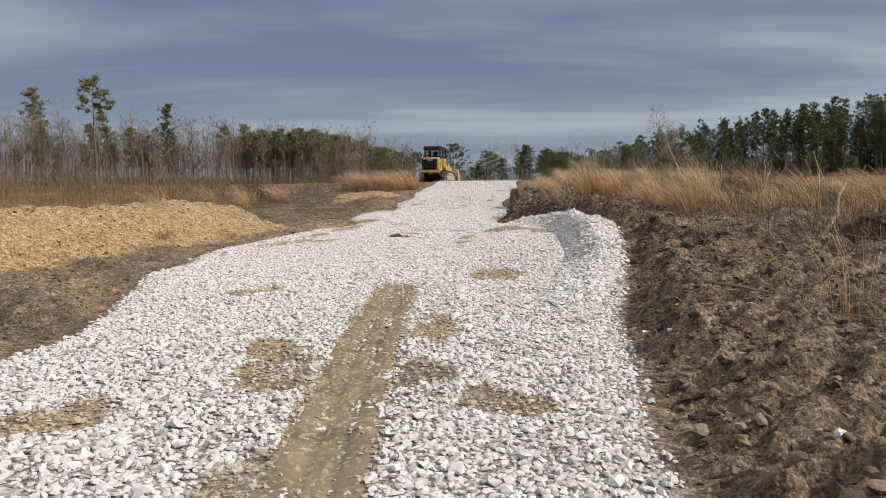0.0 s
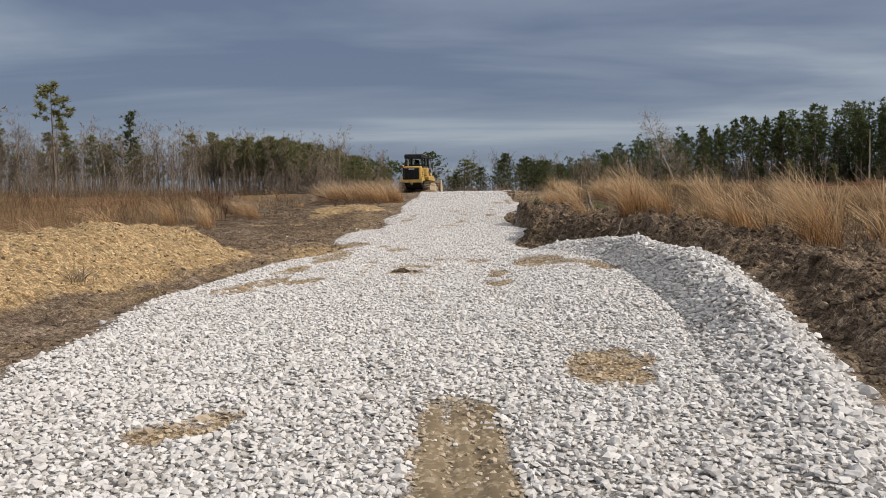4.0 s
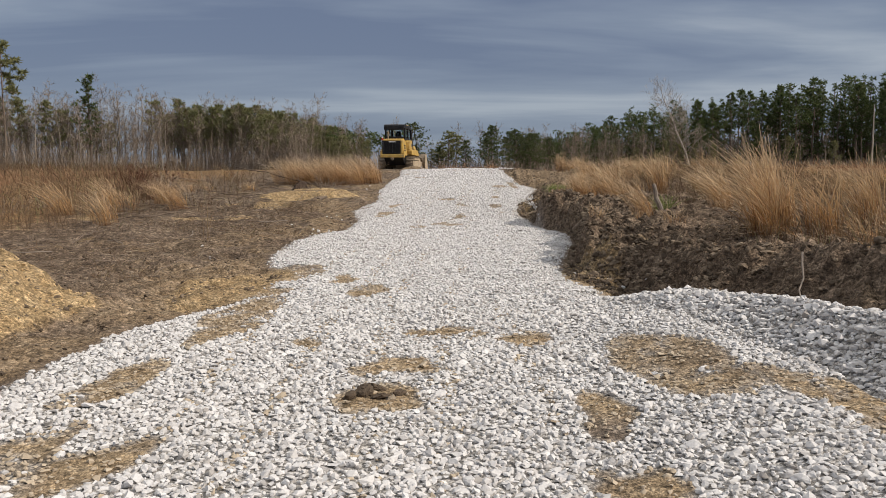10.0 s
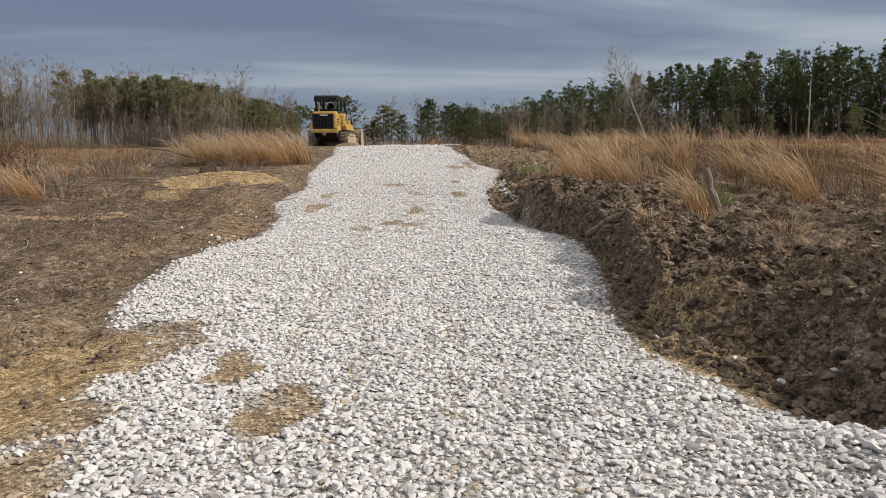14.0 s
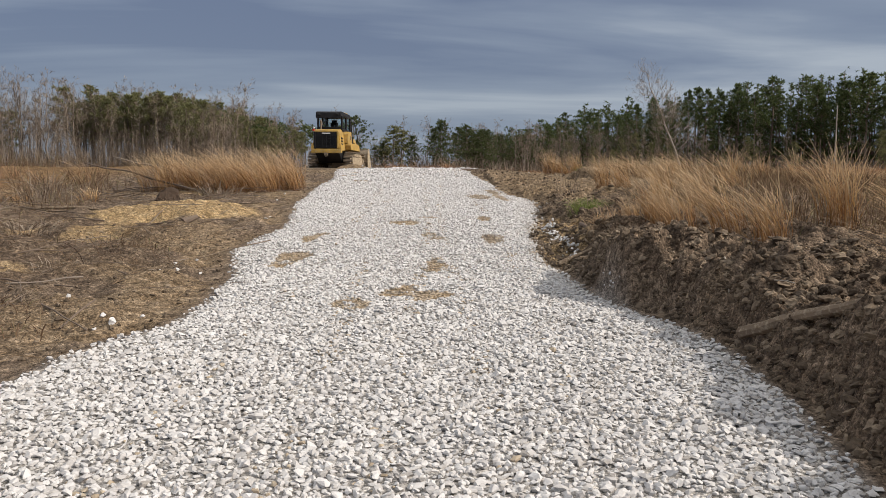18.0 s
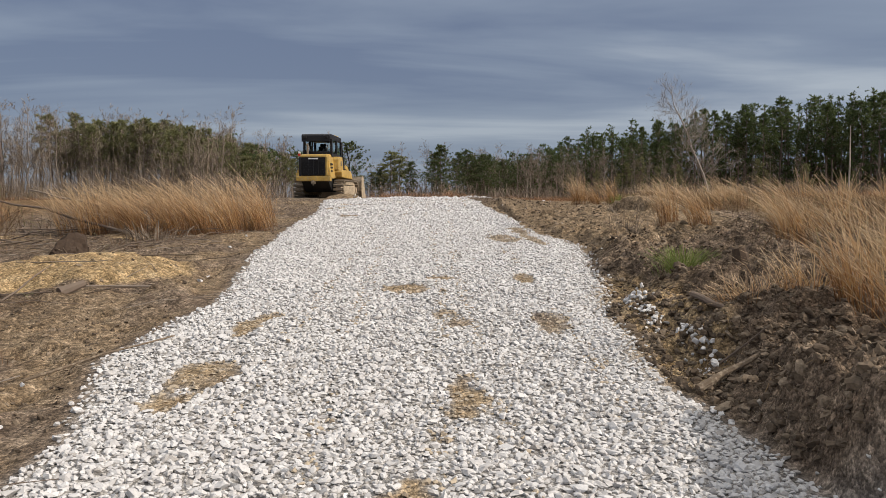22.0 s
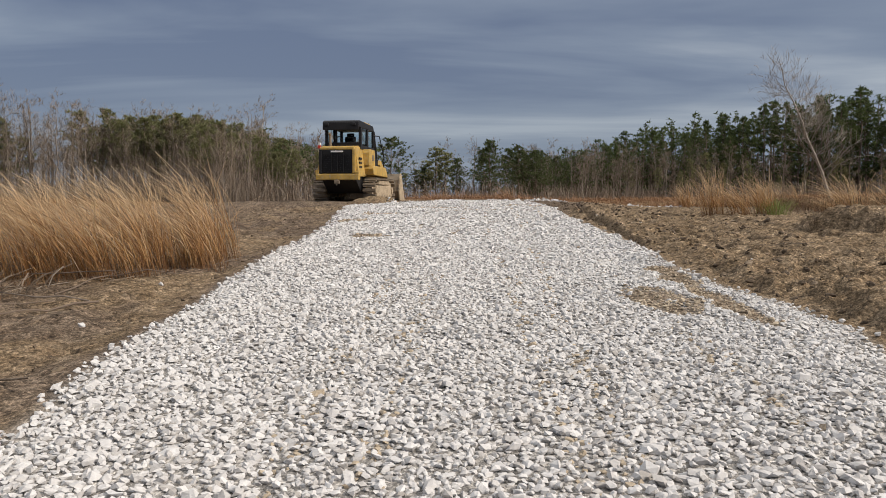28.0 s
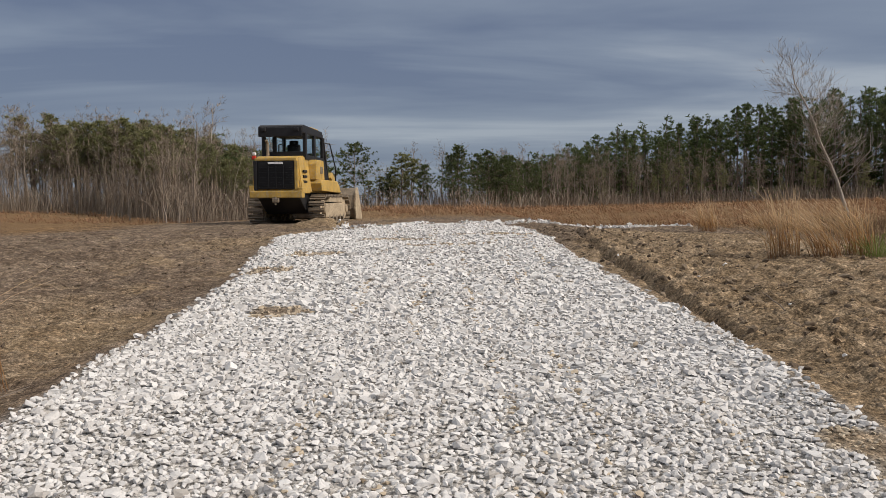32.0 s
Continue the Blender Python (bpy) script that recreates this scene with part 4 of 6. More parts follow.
    bucket = part("bucket", prism([(4.95, 0.1), (4.8, 0.45), (4.9, 0.95), (5.1, 1.22), (5.2, 1.2), (5.02, 0.9), (4.95, 0.45), (5.1, 0.2), (6.0, 0.06), (6.0, 0.02), (5.1, 0.04)], -1.27, 1.27, 0.0), STEEL, top, "steel loader bucket lowered to the ground")
    for s in (-1, 1):
        a, b = sorted((s * 1.23, s * 1.29))
        part("bucket_side", prism([(4.82, 0.06), (4.74, 0.45), (4.88, 1.0), (5.12, 1.26), (5.3, 1.2), (6.02, 0.1), (6.02, 0.02)], a, b, 0.01), MUDSTEEL, bucket, "pale worn bucket side plate")
    for i in range(7):
        x = -1.14 + i * 0.38
        part("bucket_tooth", box(x - 0.05, x + 0.05, 5.95, 6.2, 0.02, 0.1, 0.012), STEEL, bucket)
    return top


loader()


# ---- grass ----
def blades(x, y, z, h, az, lean, width, segs=3):
    """Curved grass stems as strips of quads, all at once."""
    n = len(x)
    s = np.linspace(0, 1, segs + 1)[None, :]
    out = (lean * h)[:, None] * (0.35 * s + 0.65 * s ** 3.0)
    up = h[:, None] * s * (1 - 0.28 * np.abs(lean)[:, None] * s)
    wob = rng.normal(0, 0.03, (n, segs + 1)) * h[:, None] * s
    cx = x[:, None] + np.cos(az)[:, None] * out + wob
    cy = y[:, None] + np.sin(az)[:, None] * out + wob[:, ::-1] * s
    cz = z[:, None] + up
    fa = rng.uniform(0, math.pi, n)
    w = width[:, None] * np.array([0.7, 0.8, 0.95, 1.0, 0.4])[None, :segs + 1]
    dx, dy = np.cos(fa)[:, None] * w, np.sin(fa)[:, None] * w
    v = np.stack([np.stack([cx - dx, cy - dy, cz], 2), np.stack([cx + dx, cy + dy, cz], 2)], 2)
    k = (np.arange(n) * (segs + 1) * 2)[:, None]
    j = np.arange(segs)[None, :] * 2
    f = np.stack([k + j, k + j + 1, k + j + 3, k + j + 2], 2)
    return v.reshape(-1, 3), f.reshape(-1, 4)


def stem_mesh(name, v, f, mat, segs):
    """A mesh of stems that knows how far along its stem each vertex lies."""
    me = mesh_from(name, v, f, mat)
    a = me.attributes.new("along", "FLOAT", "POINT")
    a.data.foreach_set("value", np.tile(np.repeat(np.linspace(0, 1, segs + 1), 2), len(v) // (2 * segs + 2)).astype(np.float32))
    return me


def clumped(cx, cy, per, spread, hmin, hmax, width, lean=0.42, segs=3):
    """Many clumps of stems; the wind bends them towards -x."""
    n = len(cx)
    ox, oy = rng.normal(0, spread, n * per), rng.normal(0, spread, n * per)
    x, y = np.repeat(cx, per) + ox, np.repeat(cy, per) + oy
    skirt = np.where(rng.uniform(size=n * per) < 0.3, 0.45, 1.0)
    tall = np.repeat(hmin + (hmax - hmin) * rng.uniform(0, 1, n) ** 2.0, per) * rng.uniform(0.6, 1.08, n * per) * skirt
    lx = -np.repeat(np.abs(rng.normal(lean, 0.3, n)), per) + 0.9 * ox / spread * 0.3 + rng.normal(0, 0.16, n * per)
    ly = np.repeat(rng.normal(0, 0.3, n), per) + 0.9 * oy / spread * 0.3 + rng.normal(0, 0.16, n * per)
    az, ln = np.arctan2(ly, lx), np.hypot(lx, ly)
    return blades(x, y, ground_z(x, y) - 0.02, tall, az, ln, np.full(n * per, width) * rng.uniform(0.7, 1.4, n * per), segs)


GR_Y, GR_D = [-44, -33, -26, -19, -14, -10, -5, 0, 4, 8, 14, 25, 40], [4.5, 3.6, 2.0, 2.4, 3.9, 3.3, 2.5, 3.4, 4.6, 5.0, 5.8, 6.5, 3]
GL_Y, GL_D = [-44, -34, -20, -12, -7, 0, 2.4, 3.2, 5.4, 6.2, 9, 20, 30, 40], [10, 9.5, 8.5, 8.0, 6.0, 5.2, 4, 1.5, 1.5, 3, 12, 18, 18, 4]


def grass_spots(step, x0, x1, y0, y1, thresh):
    x, y = scatter(x0, x1, y0, y1, step)
    xl, xr = road_edges(y)
    right = (x - xr) - np.interp(y, GR_Y, GR_D)
    left = (xl - x) - np.interp(y, GL_Y, GL_D)
    ok = ((right > 0) | (left > 0)) & (fbm(x, y, 2.6, 3, 71) + rng.uniform(-0.12, 0.12, x.shape) > thresh)
    ok &= sand_mound(x, y) < 0.02
    beyond = y > 33
    ok |= beyond & (fbm(x, y, 2.6, 3, 71) > thresh)
    return x[ok], y[ok]


def merged(*vf):
    off, vv, ff = 0, [], []
    for v, f in vf:
        vv.append(v)
        ff.append(f + off)
        off += len(v)
    return np.concatenate(vv), np.concatenate(ff)


gxs, gys = grass_spots(0.95, -12, 15, -43, 24, 0.6)
near_grass = clumped(gxs, gys, 64, 0.13, 0.35, 1.3, 0.0042, 0.6)
gxs, gys = grass_spots(1.1, -45, 48, -20, 62, 0.5)
keep = ((gxs > 15) | (gxs < -12) | (gys > 24)) & ~((gxs < -3) & (gys > 12) & (gys < 52))
mid_grass = clumped(gxs[keep], gys[keep], 20, 0.22, 0.25, 0.8, 0.008, 0.6, segs=2)
gxs, gys = grass_spots(2.6, -110, 120, 55, 135, 0.35)
far_grass = clumped(gxs, gys, 12, 0.9, 0.3, 0.6, 0.03, segs=2)
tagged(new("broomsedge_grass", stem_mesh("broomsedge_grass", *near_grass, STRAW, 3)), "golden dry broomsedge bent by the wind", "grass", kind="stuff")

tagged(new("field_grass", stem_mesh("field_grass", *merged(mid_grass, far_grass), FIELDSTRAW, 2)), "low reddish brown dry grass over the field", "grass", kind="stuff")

FEATURE_EDGE = [(6.7, -26.0, 1.25), (7.1, -19.2, 1.2), (5.5, -17.6, 1.5), (5.75, -17.3, 1.5), (5.4, -17.9, 1.35), (5.95, -16.9, 1.3), (4.35, -7.2, 1.0), (5.6, 1.4, 1.1), (5.35, 2.6, 1.1), (5.3, 11.9, 1.15), (5.75, 11.5, 1.05), (6.35, 11.7, 0.95), (-3.55, 5.6, 1.35), (-3.5, 4.9, 1.35), (6.9, 20.0, 1.1),
           (-4.0, 4.4, 1.35), (-4.6, 3.9, 1.4), (-5.3, 4.2, 1.4), (-6.1, 3.8, 1.3), (-6.9, 4.3, 1.25), (-3.9, 5.3, 1.3), (-7.8, -6.2, 1.1), (-10.8, -7.2, 1.3), (-11.4, -11.0, 1.2),
           (-5.0, 5.2, 1.3), (-4.3, 4.9, 1.35), (-3.7, 5.0, 1.3), (-4.9, 4.5, 1.35), (-5.6, 4.7, 1.3), (-6.3, 4.3, 1.25), (-4.2, 4.0, 1.2), (-5.1, 3.6, 1.2), (-6.8, 3.6, 1.2), (-5.7, 3.6, 1.35), (-7.4, 3.9, 1.2), (-6.5, 4.9, 1.3), (4.7, -13.0, 1.1), (6.9, -10.4, 1.1), (4.2, -6.6, 1.1)]
FEATURE_BANK = [(4.9, -9.0, 1.1), (4.7, -8.1, 0.95), (5.9, -8.6, 1.2), (6.4, -12.6, 1.25), (6.7, -14.8, 1.2),
           (5.3, -5.4, 0.95), (5.5, -2.6, 1.0), (7.3, -8.0, 1.2), (6.3, -17.6, 1.2), (7.6, -16.2, 1.3), (6.6, -22.6, 1.15), (7.4, -23.8, 1.25), (8.2, -21.0, 1.3), (-8.8, -4.8, 1.0), (-9.6, -6.6, 1.1), (-8.4, -9.4, 0.9)]
for fx, fy, fh in FEATURE_EDGE + FEATURE_BANK:
    n = 130
    sway, fh = rng.uniform(0.35, 0.85) + (0.15 if fx < 0 else 0), fh * rng.uniform(0.85, 1.1) * (1.12 if fx < 0 else 1.0)
    a, r = rng.uniform(0, 2 * math.pi, n), (0.32 if fx < 0 else 0.23) * np.sqrt(rng.uniform(0, 1, n))
    x, y = r * np.cos(a), r * np.sin(a)
    base = gz(fx, fy)
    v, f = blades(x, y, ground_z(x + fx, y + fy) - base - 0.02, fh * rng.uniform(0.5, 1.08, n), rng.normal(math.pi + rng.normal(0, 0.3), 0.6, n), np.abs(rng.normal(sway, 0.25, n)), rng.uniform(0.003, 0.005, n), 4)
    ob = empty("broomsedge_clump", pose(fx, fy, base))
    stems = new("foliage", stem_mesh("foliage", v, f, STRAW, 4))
    stems.parent = ob
    stems["kind"] = "stuff"
    tagged(ob, "tall golden clump of dry broomsedge with drooping tips", "grass clump", "broomsedge clumps")


# ---- trees ----
def tube(pts, radii, sides):
    """Vertices and quads of a bent tapering tube."""
    pts, n = np.asarray(pts, float), len(pts)
    way = np.gradient(pts, axis=0)
    way /= np.linalg.norm(way, axis=1)[:, None] + 1e-9
    ref = np.array([0.3, 0.95, 0.1])
    u = np.cross(way, ref)
    u /= np.linalg.norm(u, axis=1)[:, None] + 1e-9
    w = np.cross(way, u)
    a = np.arange(sides) * 2 * math.pi / sides
    ring = u[:, None, :] * np.cos(a)[None, :, None] + w[:, None, :] * np.sin(a)[None, :, None]
    v = pts[:, None, :] + ring * np.asarray(radii)[:, None, None]
    i, j = np.meshgrid(np.arange(n - 1), np.arange(sides), indexing="ij")
    jn = (j + 1) % sides
    f = np.stack([i * sides + j, i * sides + jn, (i + 1) * sides + jn, (i + 1) * sides + j], 2)
    return v.reshape(-1, 3), f.reshape(-1, 4)


def strip(a, b, w):
    """One flat twig from a to b."""
    d = b - a
    side = np.cross(d, rng.normal(size=3))
    side *= w / (np.linalg.norm(side) + 1e-9)
    return np.array([a - side, a + side, b + side * 0.4, b - side * 0.4]), np.array([[0, 1, 2, 3]])


def grow(start, way, length, radius, depth, out, spread=0.6, kids=4, up=0.25, twig=0.017):
    """Branches that fork, added to out as tubes, the last ones as flat twigs."""
    d = np.array(way, float)
    if depth == 0:
        e = np.array(start) + d * length
        out.append(strip(np.array(start), e, max(radius, twig)))
        return
    pts = [np.array(start)]
    steps = 2
    for _ in range(steps):
        d = d + rng.normal(0, 0.15, 3) + np.array([0, 0, up * 0.25])
        d /= np.linalg.norm(d)
        pts.append(pts[-1] + d * length / steps)
    out.append(tube(pts, np.linspace(radius, radius * 0.45, steps + 1), 3))
    for k in range(kids):
        s = rng.uniform(0.25, 1.0)
        i = min(int(s * steps), steps - 1)
        p = pts[i] + (pts[i + 1] - pts[i]) * (s * steps - i)
        side = rng.normal(0, 1, 3)
        side -= d * (side @ d)
        side /= np.linalg.norm(side) + 1e-9
        nd = d * (1 - spread * 0.5) + side * spread + np.array([0, 0, up])
        grow(p, nd / np.linalg.norm(nd), length * rng.uniform(0.42, 0.7), radius * 0.5, depth - 1, out, spread, kids + 1, up, twig)


def bare_tree(h, lean=0.0, kind=0):
    """Trunk and limbs of a leafless tree of height h, at the origin."""
    n = 9
    s = np.linspace(0, 1, n)
    bend = np.cumsum(rng.normal(0, 0.012 * h, (n, 2)), 0)
    pts = np.stack([bend[:, 0] + lean * h * s, bend[:, 1], s * h], 1)
    pts[:, :2] -= pts[0, :2]
    r0 = 0.009 * h + 0.015
    trunk = tube(pts, r0 * (1 - 0.9 * s) + 0.006, 6)
    out = []
    for k in range(20 if kind == 0 else 85):
        t = rng.uniform(0.25, 0.99) if kind == 0 else 0.15 + 0.84 * rng.uniform() ** 0.62
        i = min(int(t * (n - 1)), n - 2)
        p = pts[i] + (pts[i + 1] - pts[i]) * (t * (n - 1) - i)
        a = rng.uniform(0, 2 * math.pi)
        rise = rng.uniform(0.5, 1.4) if kind == 0 else rng.uniform(0.0, 0.8)
        d = np.array([math.cos(a), math.sin(a), rise])
        L = h * (0.25 if kind == 0 else 0.26) * (1.1 - t * (0.7 if kind == 0 else 0.6)) * rng.uniform(0.6, 1.2)
        grow(p, d / np.linalg.norm(d), L, r0 * (0.32 if kind == 0 else 0.2) * (1.05 - t) + 0.004, 2, out, 0.65, 4, 0.2 if kind == 0 else 0.35, 0.017 if kind == 0 else 0.0055)
    return trunk, merged(*out)


def tuft(c, r, n, flat=0.75):
    """A brush of needles: narrow triangles that spread from a point."""
    d = rng.normal(size=(n, 3))
    d[:, 2] = d[:, 2] * flat + 0.25
    d /= np.linalg.norm(d, axis=1)[:, None]
    side = np.cross(d, rng.normal(size=(n, 3)))
    side /= np.linalg.norm(side, axis=1)[:, None] + 1e-9
    L = r * rng.uniform(0.6, 1.15, n)[:, None]
    a = c + d * L * 0.1 - side * r * 0.14
    b = c + d * L * 0.1 + side * r * 0.14
    return np.stack([a, b, c + d * L], 1).reshape(-1, 3), np.arange(3 * n).reshape(-1, 3)


def pine_tree(h, crown, width, limbs, per=24, fine=1.0, clumps=(1.0, 0.72, 0.45)):
    n = 10
    s = np.linspace(0, 1, n)
    bend = np.cumsum(rng.normal(0, 0.006 * h, (n, 2)), 0)
    pts = np.stack([bend[:, 0], bend[:, 1], s * h * 0.97], 1)
    pts[:, :2] -= pts[0, :2]
    r0 = 0.01 * h + 0.03
    trunk = [tube(pts, r0 * (1 - 0.85 * s) + 0.01, 6)]
    leaf = []
    for k in range(limbs):
        t = min(crown + (1 - crown) * (k + rng.uniform(0, 1)) / limbs, 0.985)
        i = min(int(t * (n - 1)), n - 2)
        p = pts[i] + (pts[i + 1] - pts[i]) * (t * (n - 1) - i)
        q = (t - crown) / (1 - crown)
        reach = width * (0.35 + 0.65 * min(1, q / 0.25)) * (1.02 - q) ** 0.6 * rng.uniform(0.35, 1.25) + 0.2
        a = rng.uniform(0, 2 * math.pi)
        end = p + np.array([math.cos(a) * reach, math.sin(a) * reach, reach * rng.uniform(0.0, 0.6)])
        mid = (p + end) / 2 + rng.normal(0, 0.05 * reach, 3)
        trunk.append(tube([p, mid, end], [r0 * 0.25 * (1.1 - q), r0 * 0.15, 0.012], 3))
        for m in clumps:
            w = m * rng.uniform(0.9, 1.08)
            c = p + (end - p) * w + rng.normal(0, 0.16 * fine ** 2, 3) * np.array([1, 1, 0.8])
            leaf.append(tuft(c, rng.uniform(0.5, 1.0) * (0.34 + 0.013 * h) * fine, per))
    leaf.append(tuft(pts[-1], 0.4 + 0.016 * h, per))
    return merged(*trunk), merged(*leaf)


def tree_thing(name, trunk, crown, bark, leaf, crown_name, label, category):
    top = empty(name, pose(0, 0, -60))
    for nm, vf, mat in (("trunk", trunk, bark), (crown_name, crown, leaf)):
        ob = new(nm, mesh_from(nm, *vf, mat, nm == "trunk"))
        ob.parent = top
        if nm != "trunk":
            ob["kind"] = "stuff"
    return tagged(top, label, category)


def plant(made, spots, hs, group, placed=False):
    """Copies of made trees, put on the ground at spots with heights hs; the patterns themselves take the first places."""
    for i, ((x, y), h) in enumerate(zip(spots, hs)):
        ob, h0 = made[i % len(made)]
        k = h / h0
        m = Matrix.Translation((x, y, gz(x, y) - 0.08)) @ Matrix.Rotation(rng.uniform(0, 6.28), 4, "Z") @ Matrix.Diagonal((k, k, k, 1))
        if i < len(made) and not placed:
            ob.matrix_basis = m
            tagged(ob, group=group)
        else:
            first = made[i % len(made)][0]
            c = copy_thing(first, Matrix.Identity(4))
            c.matrix_basis = m


def along(line, step, jitter, rows, gap):
    """Spots along a bent line in several rows behind one another."""
    pts = [Vector((x, y)) for x, y in line]
    out = []
    for r in range(rows):
        for a, b in zip(pts, pts[1:]):
            d = (b - a).normalized()
            side = Vector((-d.y, d.x))
            if side.y < 0:
                side = -side
            n = max(1, int((b - a).length / step))
            for i in range(n):
                p = a + (b - a) * ((i + rng.uniform(0, 1)) / n) + side * (r * gap + rng.normal(0, jitter))
                out.append((p.x, p.y))
    return out


pines = []
for h, c, w, n in ((16, 0.36, 3.4, 76), (17, 0.5, 2.9, 66), (13, 0.2, 3.0, 76), (18, 0.56, 3.2, 62)):
    pines.append((tree_thing("pine_tree", *pine_tree(h, c, w, n), BARK, NEEDLE, "crown", "tall dark green loblolly pine at the wood's edge", "pine tree"), h))
RIGHT_WOOD = [(9, 117), (26, 126), (40, 128), (56, 133), (76, 124), (104, 112), (140, 96)]


def right_height(x):
    return float(np.interp(x, [9, 21, 30, 45, 58, 78, 140], [7.5, 10, 13.3, 15.2, 17.7, 20, 20]))


spots = along(RIGHT_WOOD, 2.9, 1.4, 2, 4.5)
plant(pines, spots, [right_height(x) * rng.uniform(0.68, 1.06) for x, y in spots], "pines along the field")

low = []
for h, c, w, n in ((9, 0.2, 2.3, 58), (10, 0.36, 2.3, 54), (12, 0.42, 2.4, 56), (11, 0.3, 2.2, 54)):
    low.append((tree_thing("pine_tree", *pine_tree(h, c, w, n), BARK, OLIVE, "crown", "bushy olive green young pine among bare trees", "pine tree"), h))
bushy = []
for h, c, w, n in ((8, 0.1, 3.1, 150), (8, 0.2, 2.8, 130), (9, 0.28, 3.2, 140)):
    bushy.append((tree_thing("pine_tree", *pine_tree(h, c, w, n, 20, 0.85), BARK, MIDGREEN, "crown", "broad round-crowned green pine beyond the field", "pine tree"), h))
spots = [(2, 94), (4.5, 97), (7, 100), (-1, 101), (9.5, 104), (0, 108), (5, 110), (-4.5, 104), (12, 112), (3.2, 95.5), (6, 97.5), (0.8, 97), (8.2, 99), (10.5, 101), (-2.5, 98), (4, 101), (1.5, 104), (7, 105), (-7, 100)]
hs = [7.6, 7.4, 6.8, 6.2, 7.0, 7.4, 7.8, 6.2, 6.8, 7.0, 7.4, 7.2, 6.8, 6.2, 5.6, 7.6, 7.2, 7.4, 4.6]
n0 = len(spots)
LEFT_PINES = [(-15.5, 58), (-24, 72), (-34, 88), (-46, 98), (-58, 106)]


def left_height(x):
    return float(np.interp(-x, [16, 24, 35, 46, 56], [5.8, 8.0, 10.0, 11.6, 11.8]))


plant(bushy, spots[::2], hs[::2], "round pines beyond the field")
tall = []
for h, c, w, n in ((10, 0.5, 2.5, 50), (11, 0.42, 2.2, 54), (12, 0.56, 2.6, 46), (9, 0.48, 2.4, 50)):
    tall.append((tree_thing("pine_tree", *pine_tree(h, c, w, n), BARK, OLIVE, "crown", "olive green pine with a rounded crown on a bare stem", "pine tree"), h))
spots, hs, n0 = [], [], 0
spots += along(LEFT_PINES, 1.7, 1.2, 2, 2.6)
hs += [left_height(x) * rng.uniform(0.72, 1.15) for x, y in spots[n0:]]
plant(tall, spots, hs, "pines behind the clearing")
spots, hs = [], []
n0 = len(spots)
spots += along([(24, 122), (44, 123), (60, 124), (80, 117), (110, 104), (140, 90)], 3.3, 1.5, 1, 4)
hs += [rng.uniform(3.5, 8.5) for _ in spots[n0:]]
n0 = len(spots)
spots += along([(-62, 100), (-80, 96), (-120, 80)], 4.6, 3, 2, 5)
hs += [rng.uniform(7, 13.5) for _ in spots[n0:]]
plant(low, spots, hs, "young pines along the wood")

LOADER_PINE = (-11.3, 98.0)
SIDE_PINES = [(-5.2, 99.0, 7.2), (-4.0, 100.5, 6.6), (-6.6, 102.0, 5.6), (-8.2, 101.0, 4.4), (-13.0, 101.0, 4.6), (-9.6, 99.5, 4.0)]

# the deeper wood, joined
far_t, far_l = [], []
for line, height, rows in ((RIGHT_WOOD, right_height, 4), (LEFT_PINES, left_height, 2)):
    for x, y in along(line, 2.6, 1.4, rows, 3.4):
        h = height(x) * rng.uniform(0.8, 1.06)
        (tv, tf), (lv, lf) = pine_tree(h, 0.06 if x > 0 else 0.5, 2.6, 26, 11, 1.6)
        at = np.array([x, y + 9.5, gz(x, y + 9.5)])
        far_t.append((tv + at, tf))
        far_l.append((lv + at, lf))
tagged(new("deeper_wood", mesh_from("deeper_wood", *merged(*far_l), NEEDLE)), "dark pine crowns deeper in the wood", "woods", kind="stuff")
tagged(new("deeper_trunks", mesh_from("deeper_trunks", *merged(*far_t), BARK)), "shaded pine trunks deeper in the wood", "woods", kind="stuff")

lone = tree_thing("pine_tree", *pine_tree(20.5, 0.62, 4.6, 20, 30, 1.9, (1.0, 0.85, 0.66)), BARK, OLIVE, "crown", "lone tall pine with an open spreading crown", "pine tree")
lone.matrix_basis = pose(-76.3, 92, gz(-76.3, 92) - 0.1)
lone = tree_thing("pine_tree", *pine_tree(16.2, 0.3, 2.6, 66, 18, 1.15), BARK, NEEDLE, "crown", "tall narrow pine standing above bare trees", "pine tree")
lone.matrix_basis = pose(-63.1, 93.5, gz(-63.1, 93.5) - 0.1)
lone = tree_thing("pine_tree", *pine_tree(20, 0.3, 4.4, 100, 18, 1.15), BARK, OLIVE, "crown", "broad tall pine at the edge of the wood", "pine tree")
lone.matrix_basis = pose(-92, 97, gz(-92, 97) - 0.1)
lone = tree_thing("pine_tree", *pine_tree(8.9, 0.36, 4.2, 120, 22, 0.8, (1.0, 0.85, 0.7)), GREYBARK, MIDGREEN, "crown", "open-branched pine behind the loader", "pine tree")
lone.matrix_basis = pose(LOADER_PINE[0], LOADER_PINE[1], gz(*LOADER_PINE) - 0.1)
for x, y, h in SIDE_PINES:
    c = copy_thing(low[0][0], Matrix.Identity(4))
    c.matrix_basis = pose(x, y, gz(x, y) - 0.1) @ Matrix.Diagonal((h / 6.5, h / 6.5, h / 9.0, 1))

